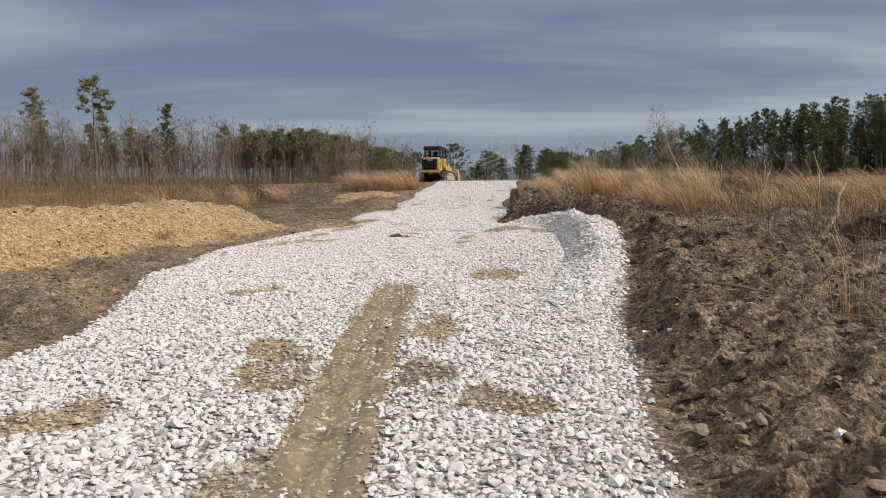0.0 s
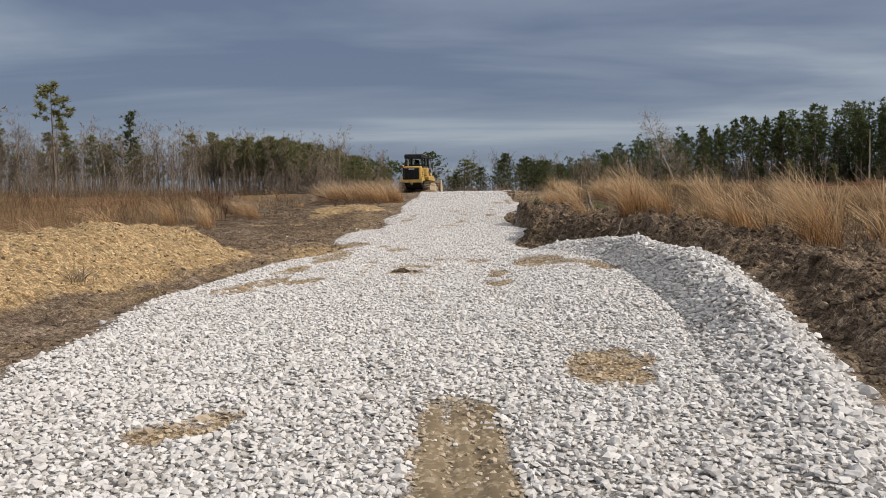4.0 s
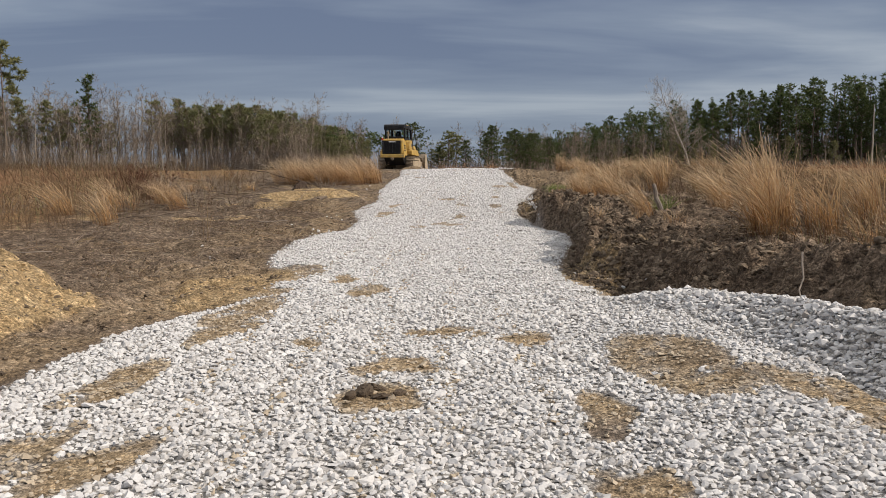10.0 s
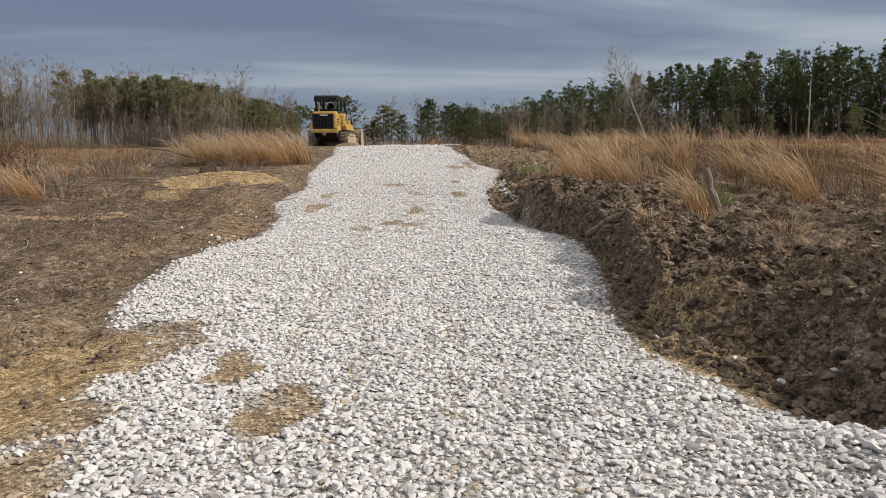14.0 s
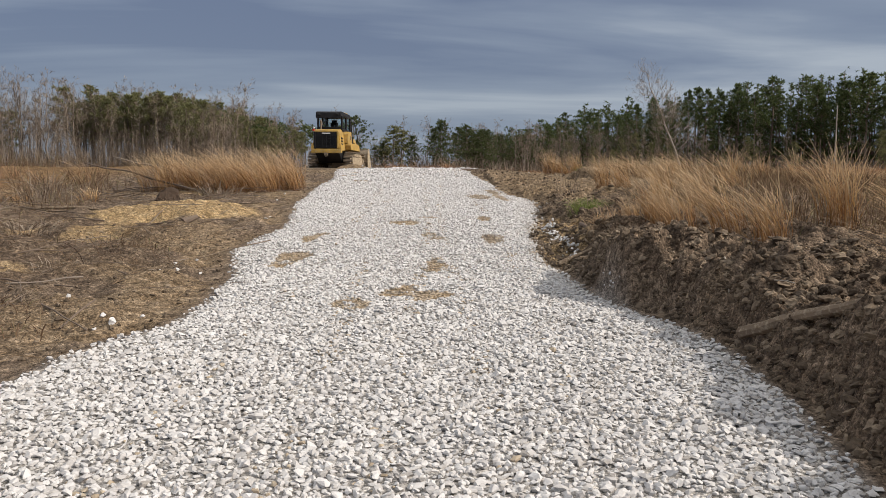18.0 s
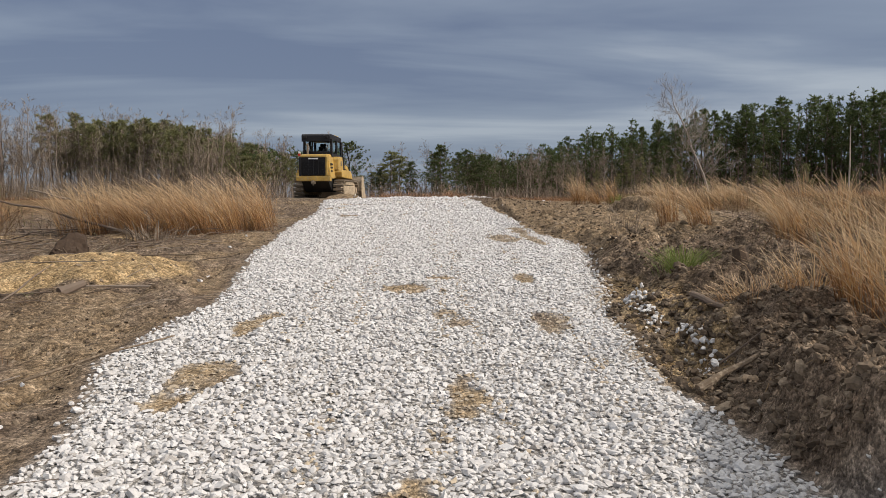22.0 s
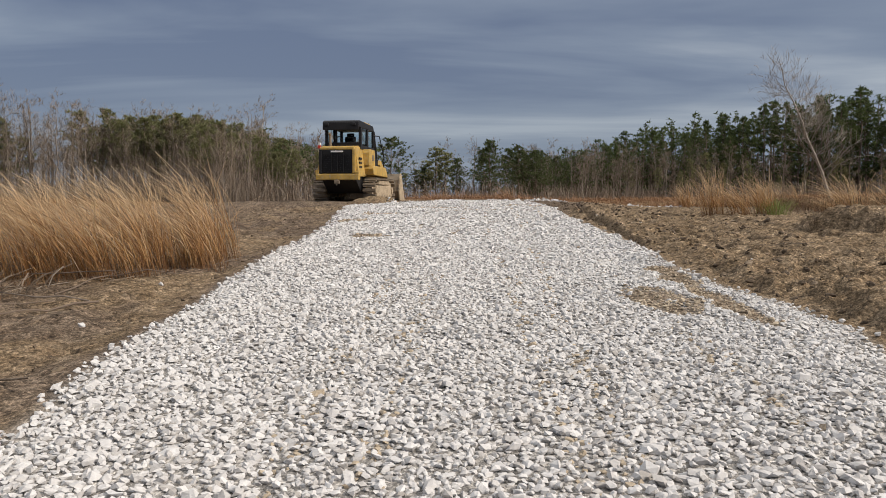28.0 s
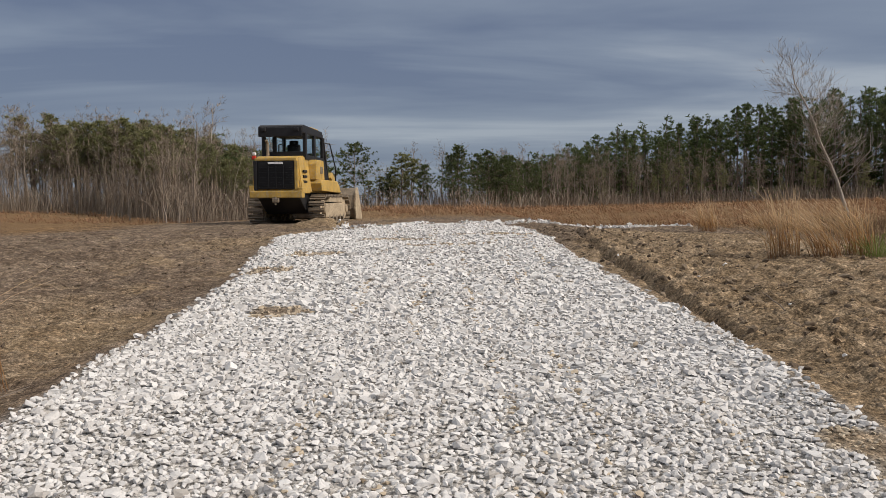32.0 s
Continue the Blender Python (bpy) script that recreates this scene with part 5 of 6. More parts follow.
bares = []
for h in (10, 11, 12, 9):
    bares.append((tree_thing("bare_tree", *bare_tree(h), GREYBARK, TWIG, "branchwork", "leafless grey-brown hardwood in the wood's edge", "bare tree"), h))
spots = along([(-130, 66), (-100, 84), (-76, 90), (-60, 92), (-46, 95), (-34, 86), (-24, 70), (-17, 57)], 2.2, 1.6, 3, 3.0)
hs = [np.interp(-x, [16, 24, 40, 60, 80, 130], [6.4, 8.4, 10.6, 12.5, 13, 13]) * rng.uniform(0.7, 1.15) for x, y in spots]
n0 = len(spots)
spots += along([(-120, 64), (-96, 78), (-76, 84), (-60, 86), (-46, 88), (-34, 79), (-24, 63), (-17, 52)], 1.75, 1.4, 1, 3.0)
hs += [rng.uniform(3.2, 6.2) for _ in spots[n0:]]
n0 = len(spots)
spots += along([(-9, 104), (3, 112), (14, 112), (24, 118), (34, 122), (44, 124)], 2.6, 1.8, 2, 5)
hs += [rng.uniform(5.5, 9.0) for _ in spots[n0:]]
n0 = len(spots)
spots += along([(44, 122), (70, 118), (110, 104)], 6, 2, 1, 5)
hs += [rng.uniform(5.5, 8.0) for _ in spots[n0:]]
plant(bares, spots, hs, "bare trees along the wood")
back_t, back_l = [], []
for x, y in along([(-130, 74), (-100, 92), (-76, 98), (-58, 100), (-44, 104)], 1.7, 1.8, 2, 4.0) + along([(8, 108), (24, 121), (44, 126), (60, 127)], 2.2, 1.6, 1, 4):
    h = (12.5 if x < -40 else 8.0) * rng.uniform(0.75, 1.1)
    (tv, tf), (lv, lf) = bare_tree(h)
    at = np.array([x, y, gz(x, y)])
    back_t.append((tv + at, tf))
    back_l.append((lv[:len(lv)] + at, lf))
tagged(new("deeper_stems", mesh_from("deeper_stems", *merged(*back_t), GREYBARK)), "grey hardwood stems deeper in the wood", "woods", kind="stuff")
tagged(new("deeper_twigs", mesh_from("deeper_twigs", *merged(*back_l), TWIG)), "grey-brown twigs of hardwoods deeper in the wood", "woods", kind="stuff")

sapling = tree_thing("bare_tree", *bare_tree(6.7, -0.36, 1), PALEBARK, PALEBARK, "branchwork", "pale leaning leafless tree standing alone in the field", "bare tree")
sapling.matrix_basis = pose(17.5, 33.0, gz(17.5, 33) - 0.05)
slim = tree_thing("bare_tree", *bare_tree(10.2), PALEBARK, TWIG, "branchwork", "slim pale leafless tree before the pines", "bare tree")
slim.matrix_basis = pose(-20.0, 67.2, gz(-20, 67.2) - 0.1)

POLE = (67.9, 110.0)
pole = tree_thing("dead_snag", *(lambda h: (tube([(0, 0, 0), (0.05, 0, h * 0.5), (0.0, 0.05, h)], [0.16, 0.12, 0.06], 7), merged(strip(np.array([0, 0, h * 0.6]), np.array([0.5, 0.1, h * 0.7]), 0.02), strip(np.array([0, 0, h * 0.8]), np.array([-0.4, 0.1, h * 0.86]), 0.02))))(11.5), PALEBARK, PALEBARK, "broken_limb", "pale dead snag standing bare before the pines", "dead tree")
pole.matrix_basis = pose(POLE[0], POLE[1], gz(*POLE[:2]) - 0.1)

# undergrowth below the trees
def thicket(line, step, rows, gap, per, h0, h1, width, lean=0.3):
    s = np.array(along(line, step, 1.2, rows, gap))
    x, y = np.repeat(s[:, 0], per) + rng.normal(0, 0.8, len(s) * per), np.repeat(s[:, 1], per) + rng.normal(0, 0.8, len(s) * per)
    return blades(x, y, ground_z(x, y) - 0.05, rng.uniform(h0, h1, len(x)), rng.uniform(0, 6.28, len(x)), np.abs(rng.normal(lean, lean, len(x))), np.full(len(x), width), 3)


brush = merged(thicket([(-130, 62), (-100, 80), (-76, 86), (-60, 88)], 1.2, 4, 2.5, 36, 0.8, 5.0, 0.02),
               thicket([(-60, 88), (-46, 90), (-34, 82), (-24, 67), (-17, 54)], 1.0, 4, 2.5, 34, 0.5, 3.6, 0.016),
               thicket([(-14, 96), (3, 92), (14, 106), (24, 116), (44, 120), (70, 116), (110, 102), (140, 90)], 1.4, 3, 2.5, 26, 0.5, 3.0, 0.024))
stems = merged(thicket([(-130, 60), (-100, 78), (-76, 85), (-60, 86), (-46, 88), (-34, 79), (-24, 63), (-16.5, 52)], 0.9, 3, 1.6, 2, 2.0, 7.0, 0.013, 0.12),
               thicket([(-46, 92), (-34, 84), (-24, 68), (-16.5, 57)], 0.8, 2, 1.5, 5, 1.0, 4.5, 0.010, 0.25))
deep = merged(thicket([(16, 136), (40, 146), (60, 148), (80, 140), (106, 128), (140, 112)], 0.8, 3, 3.0, 16, 2.5, 9.5, 0.05, 0.18),
              thicket([(-130, 86), (-100, 100), (-76, 106), (-56, 112), (-40, 104), (-28, 88), (-18, 70)], 0.9, 2, 2.5, 10, 2.0, 7.5, 0.03, 0.2))
tagged(new("back_thicket", mesh_from("back_thicket", *deep, BARK)), "dense brown leafless thicket deep in the wood", "undergrowth", kind="stuff")
tagged(new("saplings", mesh_from("saplings", *stems, BROWNTWIG)), "thick stand of leafless brown saplings before the pines", "undergrowth", kind="stuff")
tagged(new("undergrowth", mesh_from("undergrowth", *brush, TWIG)), "tangled grey-brown leafless undergrowth below the trees", "undergrowth", kind="stuff")

# ---- soil clods, stones and sticks ----
def clods(name, n, pick, size0, size1, mat, label, cat):
    x, y = pick(n)
    s = np.exp(math.log(size0) + math.log(size1 / size0) * rng.uniform(0, 1, len(x)) ** 1.8)
    z = ground_z(x, y) + s * 0.1
    big = s > 0.026
    v, f = joined([lumps(x[k], y[k], z[k], s[k], 0.8, kind) for k, kind in ((big, 3), (~big, 0))])
    return tagged(new(name, mesh_from(name, v, f, mat)), label, cat, kind="stuff")


def bank_spots(n):
    y = rng.uniform(-42, 20, n)
    _, xr = road_edges(y)
    d, keep = 0.1 + np.abs(rng.normal(0, 1.6, n)), (y < 0.5) | (rng.uniform(size=n) < 0.25)
    return (xr + d)[keep], y[keep]


def left_spots(n):
    y = rng.uniform(-40, 22, n)
    xl, _ = road_edges(y)
    x, keep = xl - 0.15 - np.abs(rng.normal(0, 2.6, n)), (y < -4) | (rng.uniform(size=n) < 0.3)
    return x[keep], y[keep]


def mound_spots(n):
    y, x = rng.uniform(-37, -18.5, n), rng.uniform(-8.5, -3.2, n)
    k = sand_mound(x, y) > 0.03
    return x[k], y[k]


clods("bank_clods", 36000, bank_spots, 0.006, 0.045, CLOD, "broken dry brown clods on the pushed-up bank", "soil clods")
def face_spots(n):
    y = rng.uniform(-20, -4.5, n)
    _, xr = road_edges(y)
    return xr + rng.uniform(0.1, 1.5, n), y


clods("face_clods", 12000, face_spots, 0.006, 0.05, CLOD, "crumbling clods on the face of the cut bank", "soil clods")
clods("verge_clods", 18000, left_spots, 0.006, 0.032, CLOD, "small brown clods on the scraped verge", "soil clods")
clods("mound_clods", 1600, mound_spots, 0.008, 0.03, SANDCLOD, "sandy yellow crumbs on the heap of fill", "soil clods")


# ---- the lugged wheel track pressed into the gravel ----
wx, wy = np.arange(-0.36, 0.361, 0.02), np.arange(-40.4, -31.0, 0.016)
WX, WY = np.meshgrid(wx, wy)
cx = np.interp(WY.ravel(), [-40, -37.7, -34.4, -31.4], [3.0, 2.85, 2.42, 2.15])
px, py = cx + WX.ravel(), WY.ravel()
lug = np.abs(((py / 0.085 + 0.6 * np.sign(WX.ravel()) * 0.5) % 1.0) - 0.5) * 2
groove = 0.5 + 0.5 * np.cos(WX.ravel() * 2 * math.pi / 0.17)
edge = smooth(0.36 - np.abs(WX.ravel()), 0.0, 0.12) * smooth(-31.0 - py, 0.0, 0.6)
pz = ground_z(px, py) - 0.03 + edge * (0.035 + 0.018 * smooth(lug, 0.35, 0.6) * smooth(groove, 0.15, 0.45) + 0.02 * (fbm(px, py, 0.3, 3, 81) - 0.5))
nx, ny = len(wx), len(wy)
ii = (np.arange(ny - 1)[:, None] * nx + np.arange(nx - 1)[None, :]).ravel()
TRODDEN = plain("pressed earth", (0.2, 0.155, 0.1), 0.95, 0, 0.4, 3.5, (0.34, 0.28, 0.2))
track = new("wheel_track", mesh_from("wheel_track", np.stack([px, py, pz], 1), np.stack([ii, ii + 1, ii + nx + 1, ii + nx], 1), TRODDEN, True))
tagged(track, "lugged tyre print pressed into sandy earth between the gravel", "tyre track", kind="structure")

# gravel beyond the crest, where the track bends away to the right
x, y = scatter(-3, 8.5, 21, 34, 0.11)
mid = np.interp(x, [-3, 2, 8, 16], [21.5, 22.5, 26.0, 28.5])
keep = (np.abs(y - mid) < 0.8 + 0.5 * (fbm(x, y, 1.5, 2, 91) - 0.5)) & (rng.uniform(size=x.shape) < smooth(fbm(x, y, 0.8, 2, 92), 0.35, 0.5))
x, y = x[keep], y[keep]
s = 0.045 * np.exp(rng.normal(0, 0.25, x.shape))
tagged(new("far_gravel", mesh_from("far_gravel", *lumps(x, y, ground_z(x, y) + 0.015, s, 0.8, 0), STONE)), "thin white gravel where the track bends over the crest", "gravel", kind="stuff")


# ---- loose stones, each a thing ----
def rock(x, y, size, mat, label, group, lift=0.3):
    """A broken stone with worn edges; a lump of earth is rougher."""
    earth = mat is not STONE
    v, f = lumps(np.zeros(1), np.zeros(1), np.zeros(1), np.array([size]), 0.85, 3 if earth else 1)
    bm = bmesh.new()
    vs = [bm.verts.new(p) for p in v]
    for t in f:
        bm.faces.new([vs[i] for i in t])
    if earth:
        for k in range(2):
            bmesh.ops.subdivide_edges(bm, edges=list(bm.edges), cuts=1, use_grid_fill=True)
            bmesh.ops.smooth_vert(bm, verts=list(bm.verts), factor=0.4, use_axis_x=True, use_axis_y=True, use_axis_z=True)
            for p in bm.verts:
                p.co += Vector(rng.normal(0, size * 0.05 / (k + 1), 3))
    else:
        bmesh.ops.bevel(bm, geom=list(bm.edges), offset=size * 0.05, segments=1, affect="EDGES")
    ob = part("rock", bm, mat)
    ob.location = (x, y, gz(x, y) + size * (0.1 if earth else lift))
    return tagged(ob, label, "rock", group)


LOOSE = [(2.95, -16.73), (3.0, -16.95), (3.14, -16.78), (3.06, -17.14), (3.1, -17.2), (2.9, -17.3), (-2.57, -7.86), (-2.9, -8.3), (-2.75, -8.1), (-3.1, -7.2), (-2.8, -6.9), (-2.5, -10.8), (-2.35, -10.6), (-2.6, -11.0), (-2.45, -10.9), (-2.7, -10.7), (-3.0, -3.2), (-2.95, -3.1),
         (-3.3, -2.9), (-2.9, -2.2), (-2.8, -1.8), (5.07, -36.9), (5.3, -37.4), (5.35, -37.3), (4.95, -34.6), (5.0, -35.0), (4.9, -33.8), (3.3, -18.4), (3.6, -18.6), (3.15, -17.9), (3.1, -12.4),
         (-3.4, -9.8), (-3.5, -15.2), (-4.2, -14.0), (-3.3, 1.2), (-3.4, 3.4), (3.2, 1.0), (3.5, 0.4), (3.4, 4.2), (3.1, 6.0), (3.6, 8.2), (3.3, 9.8), (4.0, 11.0), (2.9, 12.5)]
for x, y in LOOSE:
    rock(x + rng.normal(0, 0.05), y + rng.normal(0, 0.05), rng.uniform(0.025, 0.05), STONE, "loose white stone lying on the brown soil", "loose stones")
for i in range(260):
    u = rng.uniform(0, 1)
    rock(2.8 + 0.06 * u + rng.normal(0, 0.09 - 0.03 * u), -4.3 - 2.5 * u ** 1.7 + rng.normal(0, 0.1), rng.uniform(0.018, 0.04), STONE, "white stone in a spill on the bank", "spilled stones", 0.5)
rock(3.08, -3.5, 0.13, CLOD, "rounded tan lump of earth beside the spilled stones", "earth lumps")


# ---- sticks, logs and brush ----
def stick(name, a, b, r, label, category, mat=LOGWOOD, kinks=5, group=""):
    a, b = np.array(a, float), np.array(b, float)
    L = np.linalg.norm(b - a)
    s = np.linspace(0, 1, kinks + 1)[:, None]
    pts = a + (b - a) * s + rng.normal(0, 0.018 * L, (kinks + 1, 3)) * np.sin(s * math.pi)
    v, f = tube(pts, np.linspace(r, r * 0.6, kinks + 1), 8)
    n = len(v)
    caps = np.array([[0, 1, 2, 3], [0, 3, 4, 7], [4, 5, 6, 7], [n - 8, n - 7, n - 6, n - 5], [n - 8, n - 5, n - 4, n - 1], [n - 4, n - 3, n - 2, n - 1]])
    ob = new(name, mesh_from(name, v - a, np.concatenate([f, caps]), mat, False))
    ob.location = a
    return tagged(ob, label, category, group)


def on(x, y, h=0.0):
    return (x, y, gz(x, y) + h)


stick("log", on(3.4, -11.8, 0.06), on(3.72, -13.2, 0.08), 0.06, "short weathered grey-brown log on the bank", "log")
stick("fallen_branch", on(-6.0, 3.3, 0.1), on(-9.6, 4.6, 0.75), 0.035, "long thin fallen branch leaning out of the grass", "branch", BARK)
stick("fallen_branch", on(-7.2, 5.2, 0.5), on(-9.2, 5.6, 0.95), 0.03, "pale broken branch above the grass", "branch", GREYBARK)
stick("log", on(-8.8, -1.6, 0.06), on(-6.2, -1.1, 0.06), 0.04, "weathered barkless log lying on the scraped soil", "log")
stick("snag", on(5.13, -12.6, -0.1), on(4.93, -12.55, 0.62), 0.06, "grey broken stump leaning in the grass", "stump", GREYBARK, 5)
stick("stump", on(-4.1, -3.7, 0.0), on(-3.9, -3.45, 0.13), 0.07, "grey split stump on the verge", "stump", BARK, 3)
stick("root", on(2.51, -7.31, 0.05), on(3.25, -7.0, 0.02), 0.035, "brown root sticking out of the cut bank", "root", LOGWOOD)
stick("root", on(2.78, -7.78, 0.04), on(3.15, -7.82, 0.03), 0.025, "pale root sticking out of the cut bank", "root", PALEBARK)
stick("stump", on(4.25, -3.9, -0.05), on(4.2, -3.85, 0.3), 0.13, "short dark charred stump on the bank", "stump", DARKEARTH, 3)
stick("log", on(3.3, -4.85, 0.05), on(3.4, -5.7, 0.05), 0.04, "thin dark fallen branch on the bank", "log", BARK, 4)
stick("root", on(3.55, -11.6, 0.05), on(3.75, -12.0, 0.15), 0.007, "thin pale root hanging from the bank", "root", PALEBARK)
stick("root", on(3.6, -10.8, 0.1), on(3.5, -11.2, 0.02), 0.008, "thin root hanging from the bank", "root", PALEBARK)
for i in range(200):
    if i % 3:
        y = rng.uniform(-17, 6)
        x = float(np.interp(y, LEFT_Y, LEFT_X)) - rng.uniform(0.6, 6.5)
    else:
        y = rng.uniform(-40, 8)
        x = float(np.interp(y, RIGHT_Y, RIGHT_X)) + rng.uniform(0.5, 4.0)
    a, L = rng.uniform(0, 6.28), rng.uniform(0.25, 1.6 if i % 3 else 1.0)
    stick("stick", on(x, y, 0.03), on(x + L * math.cos(a), y + L * math.sin(a), rng.uniform(0.03, 0.12)), rng.uniform(0.004, 0.013), "dead grey-brown stick lying on the churned soil", "stick", (LOGWOOD, BARK, GREYBARK, BARK)[i % 4], 4, "scattered sticks")

for i in range(46):
    y = rng.uniform(-9, 6)
    x = float(np.interp(y, LEFT_Y, LEFT_X)) - rng.uniform(2.6, 8.5)
    a, L = rng.normal(0, 0.5) + math.pi * (i % 2), rng.uniform(0.8, 2.6)
    stick("dead_branch", on(x, y, 0.05), on(x + L * math.cos(a), y + L * math.sin(a), rng.uniform(0.05, 0.3)), rng.uniform(0.008, 0.022), "long dark dead branch among cleared brush", "branch", (BARK, LOGWOOD, BARK)[i % 3], 6, "cleared branches")

# straw and twig litter on the soil
n = 5500
y = rng.uniform(-38, 14, n)
side = rng.uniform(size=n) < 0.5
xl, xr = road_edges(y)
x = np.where(side, xr + 0.3 + np.abs(rng.normal(0, 2.2, n)), xl - 0.5 - np.abs(rng.normal(0, 3.2, n)))
keep = (sand_mound(x, y) < 0.02) & (fbm(x, y, 1.3, 3, 95) > 0.46) & (bump(x, y, -4.8, -1.9, 2.2, 1.4, 12) <= 0) & ((y < -3) | (rng.uniform(size=n) < 0.25))
x, y = x[keep], y[keep]
n = len(x)
a, L = rng.uniform(0, 6.28, n), np.exp(rng.normal(math.log(0.13), 0.5, n))
za, x2, y2 = ground_z(x, y), x + np.cos(a) * L, y + np.sin(a) * L
zb = ground_z(x2, y2)
w = rng.uniform(0.001, 0.0035, n)
dx, dy = -np.sin(a) * w, np.cos(a) * w
up = rng.uniform(0.01, 0.035, n)
lv = np.stack([np.stack([x - dx, y - dy, za + up], 1), np.stack([x + dx, y + dy, za + up + 0.004], 1), np.stack([x2 + dx, y2 + dy, zb + up + 0.01], 1), np.stack([x2 - dx, y2 - dy, zb + up + 0.006], 1)], 1)
tagged(new("straw_litter", mesh_from("straw_litter", lv.reshape(-1, 3), np.arange(4 * n).reshape(-1, 4), DULLSTRAW)), "dead stems and twigs strewn over the soil", "litter", kind="stuff")


# dry brown scrub between the cleared ground and the wood
x, y = scatter(-34, -5.5, -12, 34, 0.6)
xl, _ = road_edges(y)
keep = ((xl - x) > np.interp(y, [-12, -6, 0, 6, 9, 34], [7.5, 6.0, 5.0, 6.0, 13, 18])) & (fbm(x, y, 2.2, 3, 99) > 0.45)
x, y = x[keep], y[keep]
per = 9
bx, by = np.repeat(x, per) + rng.normal(0, 0.2, len(x) * per), np.repeat(y, per) + rng.normal(0, 0.2, len(x) * per)
sv, sf = blades(bx, by, ground_z(bx, by) - 0.02, rng.uniform(0.2, 0.75, len(bx)), rng.uniform(0, 6.28, len(bx)), np.abs(rng.normal(0.35, 0.3, len(bx))), rng.uniform(0.003, 0.008, len(bx)), 3)
tagged(new("brown_scrub", mesh_from("brown_scrub", sv, sf, WEED)), "thin brown leafless scrub before the wood", "scrub", kind="stuff")

# low dead weeds between the clumps of broomsedge
x, y = scatter(2.5, 14, -43, 22, 0.26)
_, xr = road_edges(y)
keep = ((x - xr) > np.interp(y, GR_Y, GR_D) - 0.4) & (fbm(x, y, 1.4, 3, 98) > 0.38)
x, y = x[keep], y[keep]
per = 9
bx, by = np.repeat(x, per) + rng.normal(0, 0.13, len(x) * per), np.repeat(y, per) + rng.normal(0, 0.13, len(x) * per)
wv, wf = blades(bx, by, ground_z(bx, by) - 0.02, rng.uniform(0.1, 0.5, len(bx)), rng.uniform(0, 6.28, len(bx)), np.abs(rng.normal(0.5, 0.4, len(bx))), rng.uniform(0.002, 0.005, len(bx)), 2)
tagged(new("dead_weeds", mesh_from("dead_weeds", wv, wf, WEED)), "low dull brown dead weeds between the clumps of grass", "weeds", kind="stuff")

# raised tangles of dead twigs on the cleared ground
n = 9000
y = rng.uniform(-18, 7, n)
xl, _ = road_edges(y)
x = xl - 1.0 - np.abs(rng.normal(0, 3.6, n))
keep = (fbm(x, y, 1.1, 3, 97) > 0.57) & (bump(x, y, -4.8, -1.9, 2.2, 1.4, 12) <= 0) & ((xl - x > 2.2) | (y < -4))
x, y = x[keep], y[keep]
tv, tf = blades(x, y, ground_z(x, y), rng.uniform(0.05, 0.2, len(x)) * np.where(rng.uniform(size=len(x)) < 0.06, 2.5, 1), rng.uniform(0, 6.28, len(x)), rng.uniform(0.3, 2.2, len(x)), rng.uniform(0.002, 0.007, len(x)), 3)
tagged(new("twig_tangle", mesh_from("twig_tangle", tv, tf, WEED)), "tangle of dead grey twigs left by clearing", "debris", kind="stuff")


def bush(name, x, y, n, h, spread, mat, label, leafy=0, width=0.006):
    bx, by = rng.normal(0, spread * 0.3, n), rng.normal(0, spread * 0.3, n)
    v, f = blades(bx, by, np.full(n, -0.04), h * rng.uniform(0.45, 1.1, n), np.arctan2(by, bx), np.abs(rng.normal(0.5, 0.3, n)) * spread / max(h, 0.1), np.full(n, width), 3)
    ob = empty(name, pose(*on(x, y)))
    tagged(ob, label, "bush")
    st = new("twigwork", stem_mesh("twigwork", v, f, mat, 3))
    st.parent = ob
    st["kind"] = "stuff"
    if leafy:
        c = np.stack([rng.normal(0, spread * 0.5, leafy), rng.normal(0, spread * 0.5, leafy), np.abs(rng.normal(h * 0.55, h * 0.25, leafy))], 1)
        lv, lf = merged(*[tuft(p, 0.09, 7) for p in c])
        leaf = new("foliage", mesh_from("foliage", lv, lf, mat))
        leaf.parent = ob
    return ob


bush("green_shrub", 3.75, -3.1, 420, 0.42, 0.4, SHRUBGREEN, "low bright green pine seedling on the bank", 0, 0.003)
bush("green_shrub", 6.4, -31.9, 160, 0.3, 0.25, SHRUBGREEN, "small green pine seedling on churned soil", 0, 0.003)
bush("green_shrub", 5.3, -12.0, 160, 0.42, 0.3, SHRUBGREEN, "olive green seedling among dry grass", 0, 0.003)
bush("green_shrub", 4.3, -9.3, 140, 0.36, 0.3, SHRUBGREEN, "olive green seedling among dry grass", 0, 0.003)
bush("green_shrub", 6.5, 11.5, 160, 0.4, 0.4, SHRUBGREEN, "small olive shrub at the field's edge", 0, 0.004)
bush("dead_bush", -9.9, -3.4, 110, 0.9, 0.7, LEAFBROWN, "dead bush with curled red-brown leaves", 170)
bush("dead_bush", -12.2, 0.5, 110, 1.0, 0.8, LEAFBROWN, "dead bush with curled red-brown leaves", 150)
bush("dead_bush", -5.2, 2.6, 120, 0.45, 0.9, TWIG, "low tangle of dark twigs below the grass", 0, 0.008)
bush("dead_bush", -5.4, -0.2, 90, 0.35, 0.6, TWIG, "low tangle of dark twigs on the soil", 0, 0.008)
bush("dead_bush", -6.6, -4.6, 120, 0.35, 0.9, TWIG, "low tangle of dark twigs on the soil", 0, 0.008)
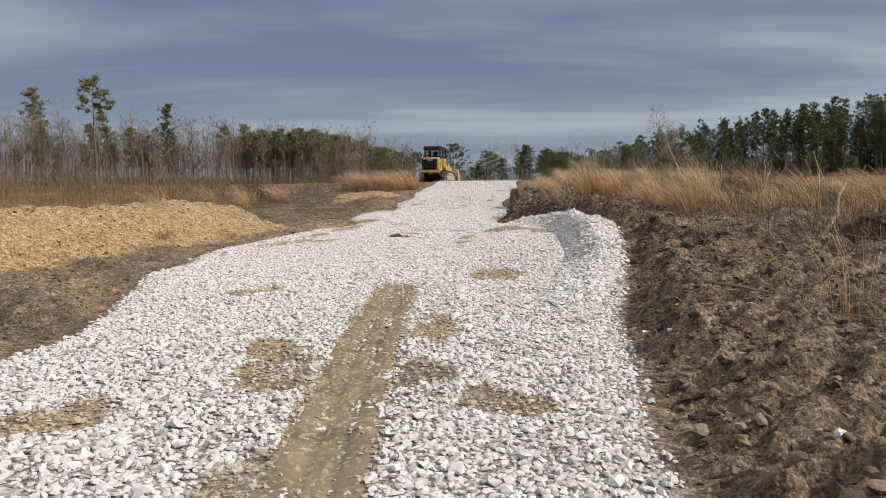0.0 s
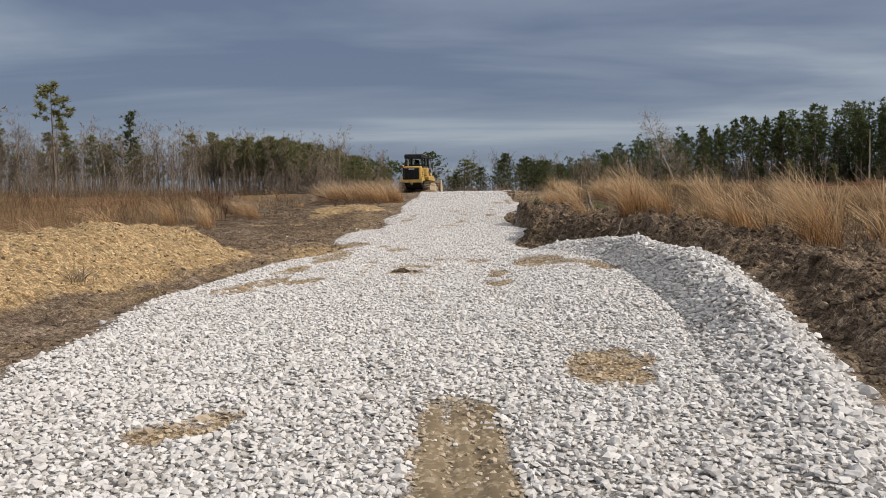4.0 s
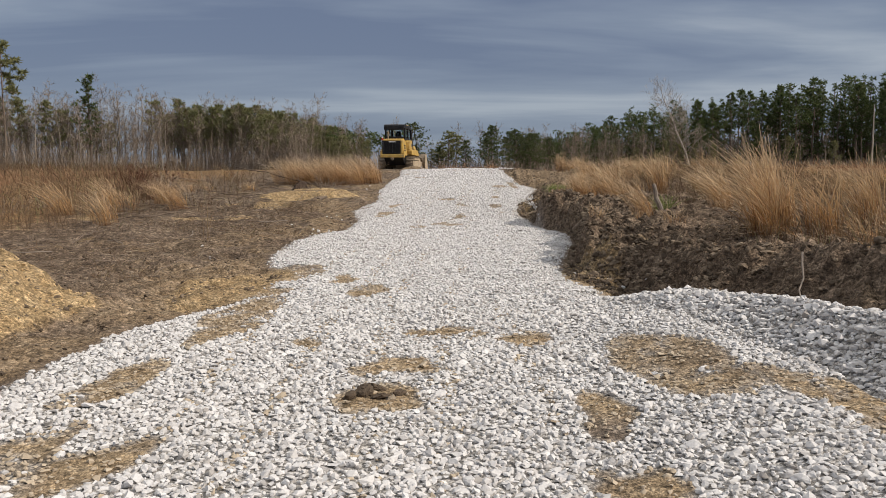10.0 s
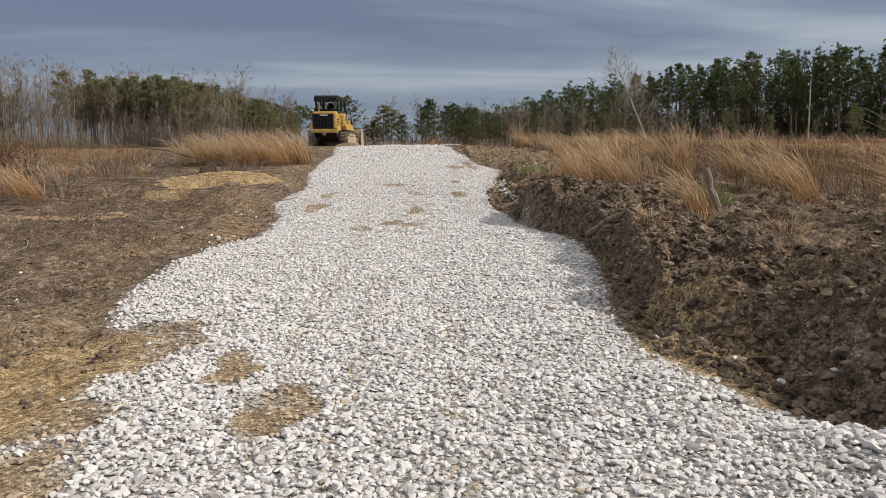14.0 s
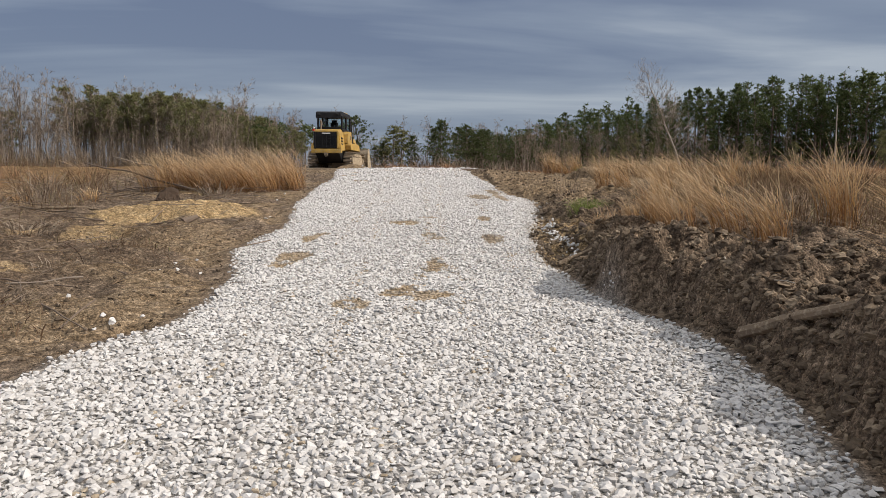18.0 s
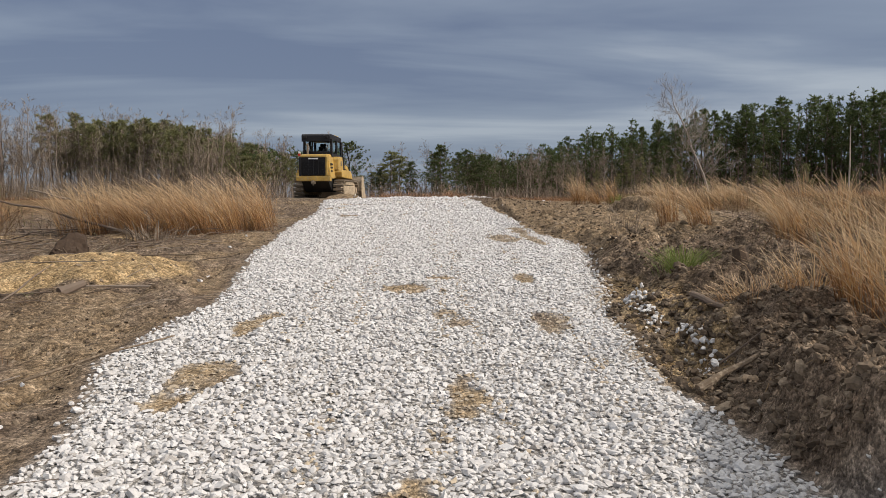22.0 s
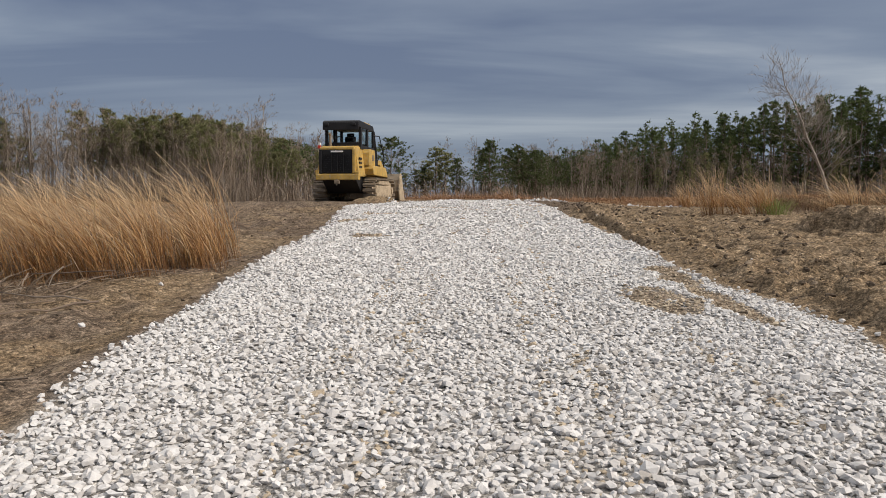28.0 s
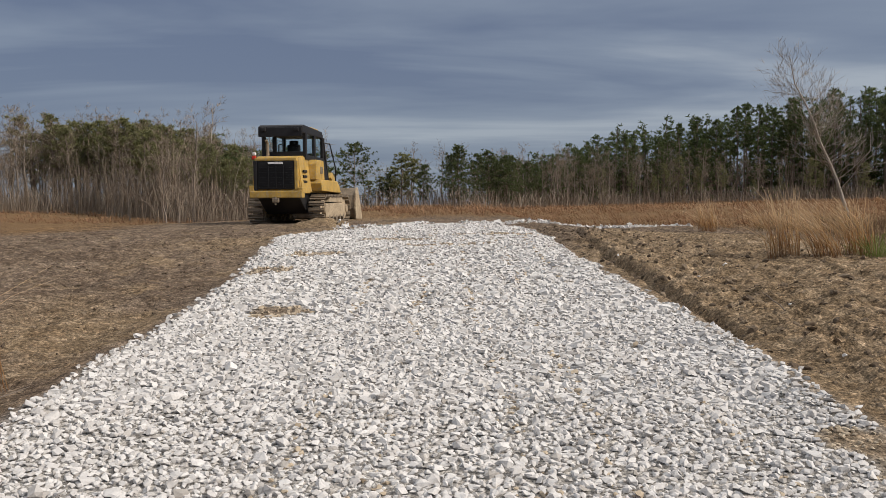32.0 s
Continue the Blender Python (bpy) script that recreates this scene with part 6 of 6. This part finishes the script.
for i in range(20):
    y = -7.5 + 0.62 * i
    bush("dead_bush", rng.uniform(-12.5, -7.6), y, 70, rng.uniform(0.5, 0.95), rng.uniform(0.6, 1.0), (TWIG, WEED, GREYBARK)[i % 3], "leafless grey-brown brush behind the cleared ground", 0, 0.005)
for x, y in ((-4.7, -7.4), (-5.9, -8.3), (-6.3, -6.1), (-4.9, -5.2), (-7.2, -9.6), (-5.4, -10.8)):
    bush("dead_bush", x, y, 60, 0.22, 0.7, TWIG, "low tangle of dark twigs on the soil", 0, 0.006)
bush("dead_bush", -4.05, -25.6, 80, 0.24, 0.35, TWIG, "dark clump of dead weeds at the foot of the sand heap", 0, 0.006)
stick("root", on(7.95, -29.6, 0.05), on(9.0, -27.6, 0.75), 0.03, "long bare root arching out of the torn-up soil", "root", LOGWOOD, 6)
rock(8.6, -29.5, 0.42, DARKEARTH, "large dark root ball torn out of the ground", "earth lumps")
bush("dead_bush", 8.6, -29.4, 120, 0.7, 0.9, TWIG, "tangled bare roots at the edge of the grass", 0, 0.004)
bush("dead_weed", 4.2, 1.4, 40, 0.7, 0.5, TWIG, "thin leafless weed on the bank", 0, 0.004)
bush("dead_weed", -4.6, -12.6, 8, 0.8, 0.2, DULLSTRAW, "single dry weed stalk on the verge", 0, 0.004)
bush("dead_weed", 6.25, -35.2, 34, 0.8, 0.4, STRAW, "sparse dry weed on churned soil", 0, 0.0017)
bush("straw_tuft", 5.6, -34.0, 60, 0.16, 0.5, STRAW, "flattened tuft of rusty straw on churned soil", 0, 0.003)

# a dark root ball and brush on the cleared ground
rock(-5.6, -0.3, 0.36, DARKEARTH, "dark rounded root ball caked with earth", "earth lumps")
for x, y, s in ((3.6, -15.3, 0.16), (3.95, -15.7, 0.12), (3.5, -14.6, 0.1), (4.3, -14.9, 0.14), (3.3, -16.2, 0.09), (4.4, -16.6, 0.13), (4.1, -13.9, 0.12), (3.7, -12.6, 0.13), (5.9, -30.5, 0.14), (6.3, -33.2, 0.12), (5.8, -28.0, 0.13), (6.9, -30.0, 0.16), (3.75, -10.4, 0.2), (3.95, -11.0, 0.22), (3.6, -9.6, 0.17), (4.0, -12.1, 0.2), (3.4, -8.6, 0.16), (4.15, -13.2, 0.18), (3.3, -7.9, 0.13), (3.85, -11.6, 0.15), (6.0, -21.6, 0.15), (6.2, -25.2, 0.16), (6.0, -26.6, 0.13), (5.6, -32.0, 0.12)):
    rock(x, y, s * 0.6, CLOD, "lump of brown earth torn up on the bank", "earth lumps")
for x, y, n in ((3.45, -14.9, 45), (4.3, -14.2, 60), (4.6, -15.8, 60), (5.4, -24.5, 50), (6.4, -29.0, 50), (3.4, -6.0, 40)):
    bush("straw_tuft", x, y, n, 0.3, 0.3, STRAW, "small tuft of dry straw on churned soil", 0, 0.002)

bush("straw_tuft", 3.85, -5.4, 260, 0.42, 0.75, STRAW, "low drooping mound of rusty broomsedge", 0, 0.0025)
bush("straw_tuft", 4.1, -5.9, 200, 0.5, 0.7, STRAW, "low drooping mound of rusty broomsedge", 0, 0.0025)

# the clod of sandy earth that stands in the gravel
for x, y, s in ((0.6, -23.25, 0.085), (0.72, -23.32, 0.06), (0.5, -23.35, 0.05), (0.85, -23.2, 0.05), (0.66, -23.12, 0.07)):
    rock(x, y, s, CLOD, "lump of dried brown earth on the gravel", "earth lumps")
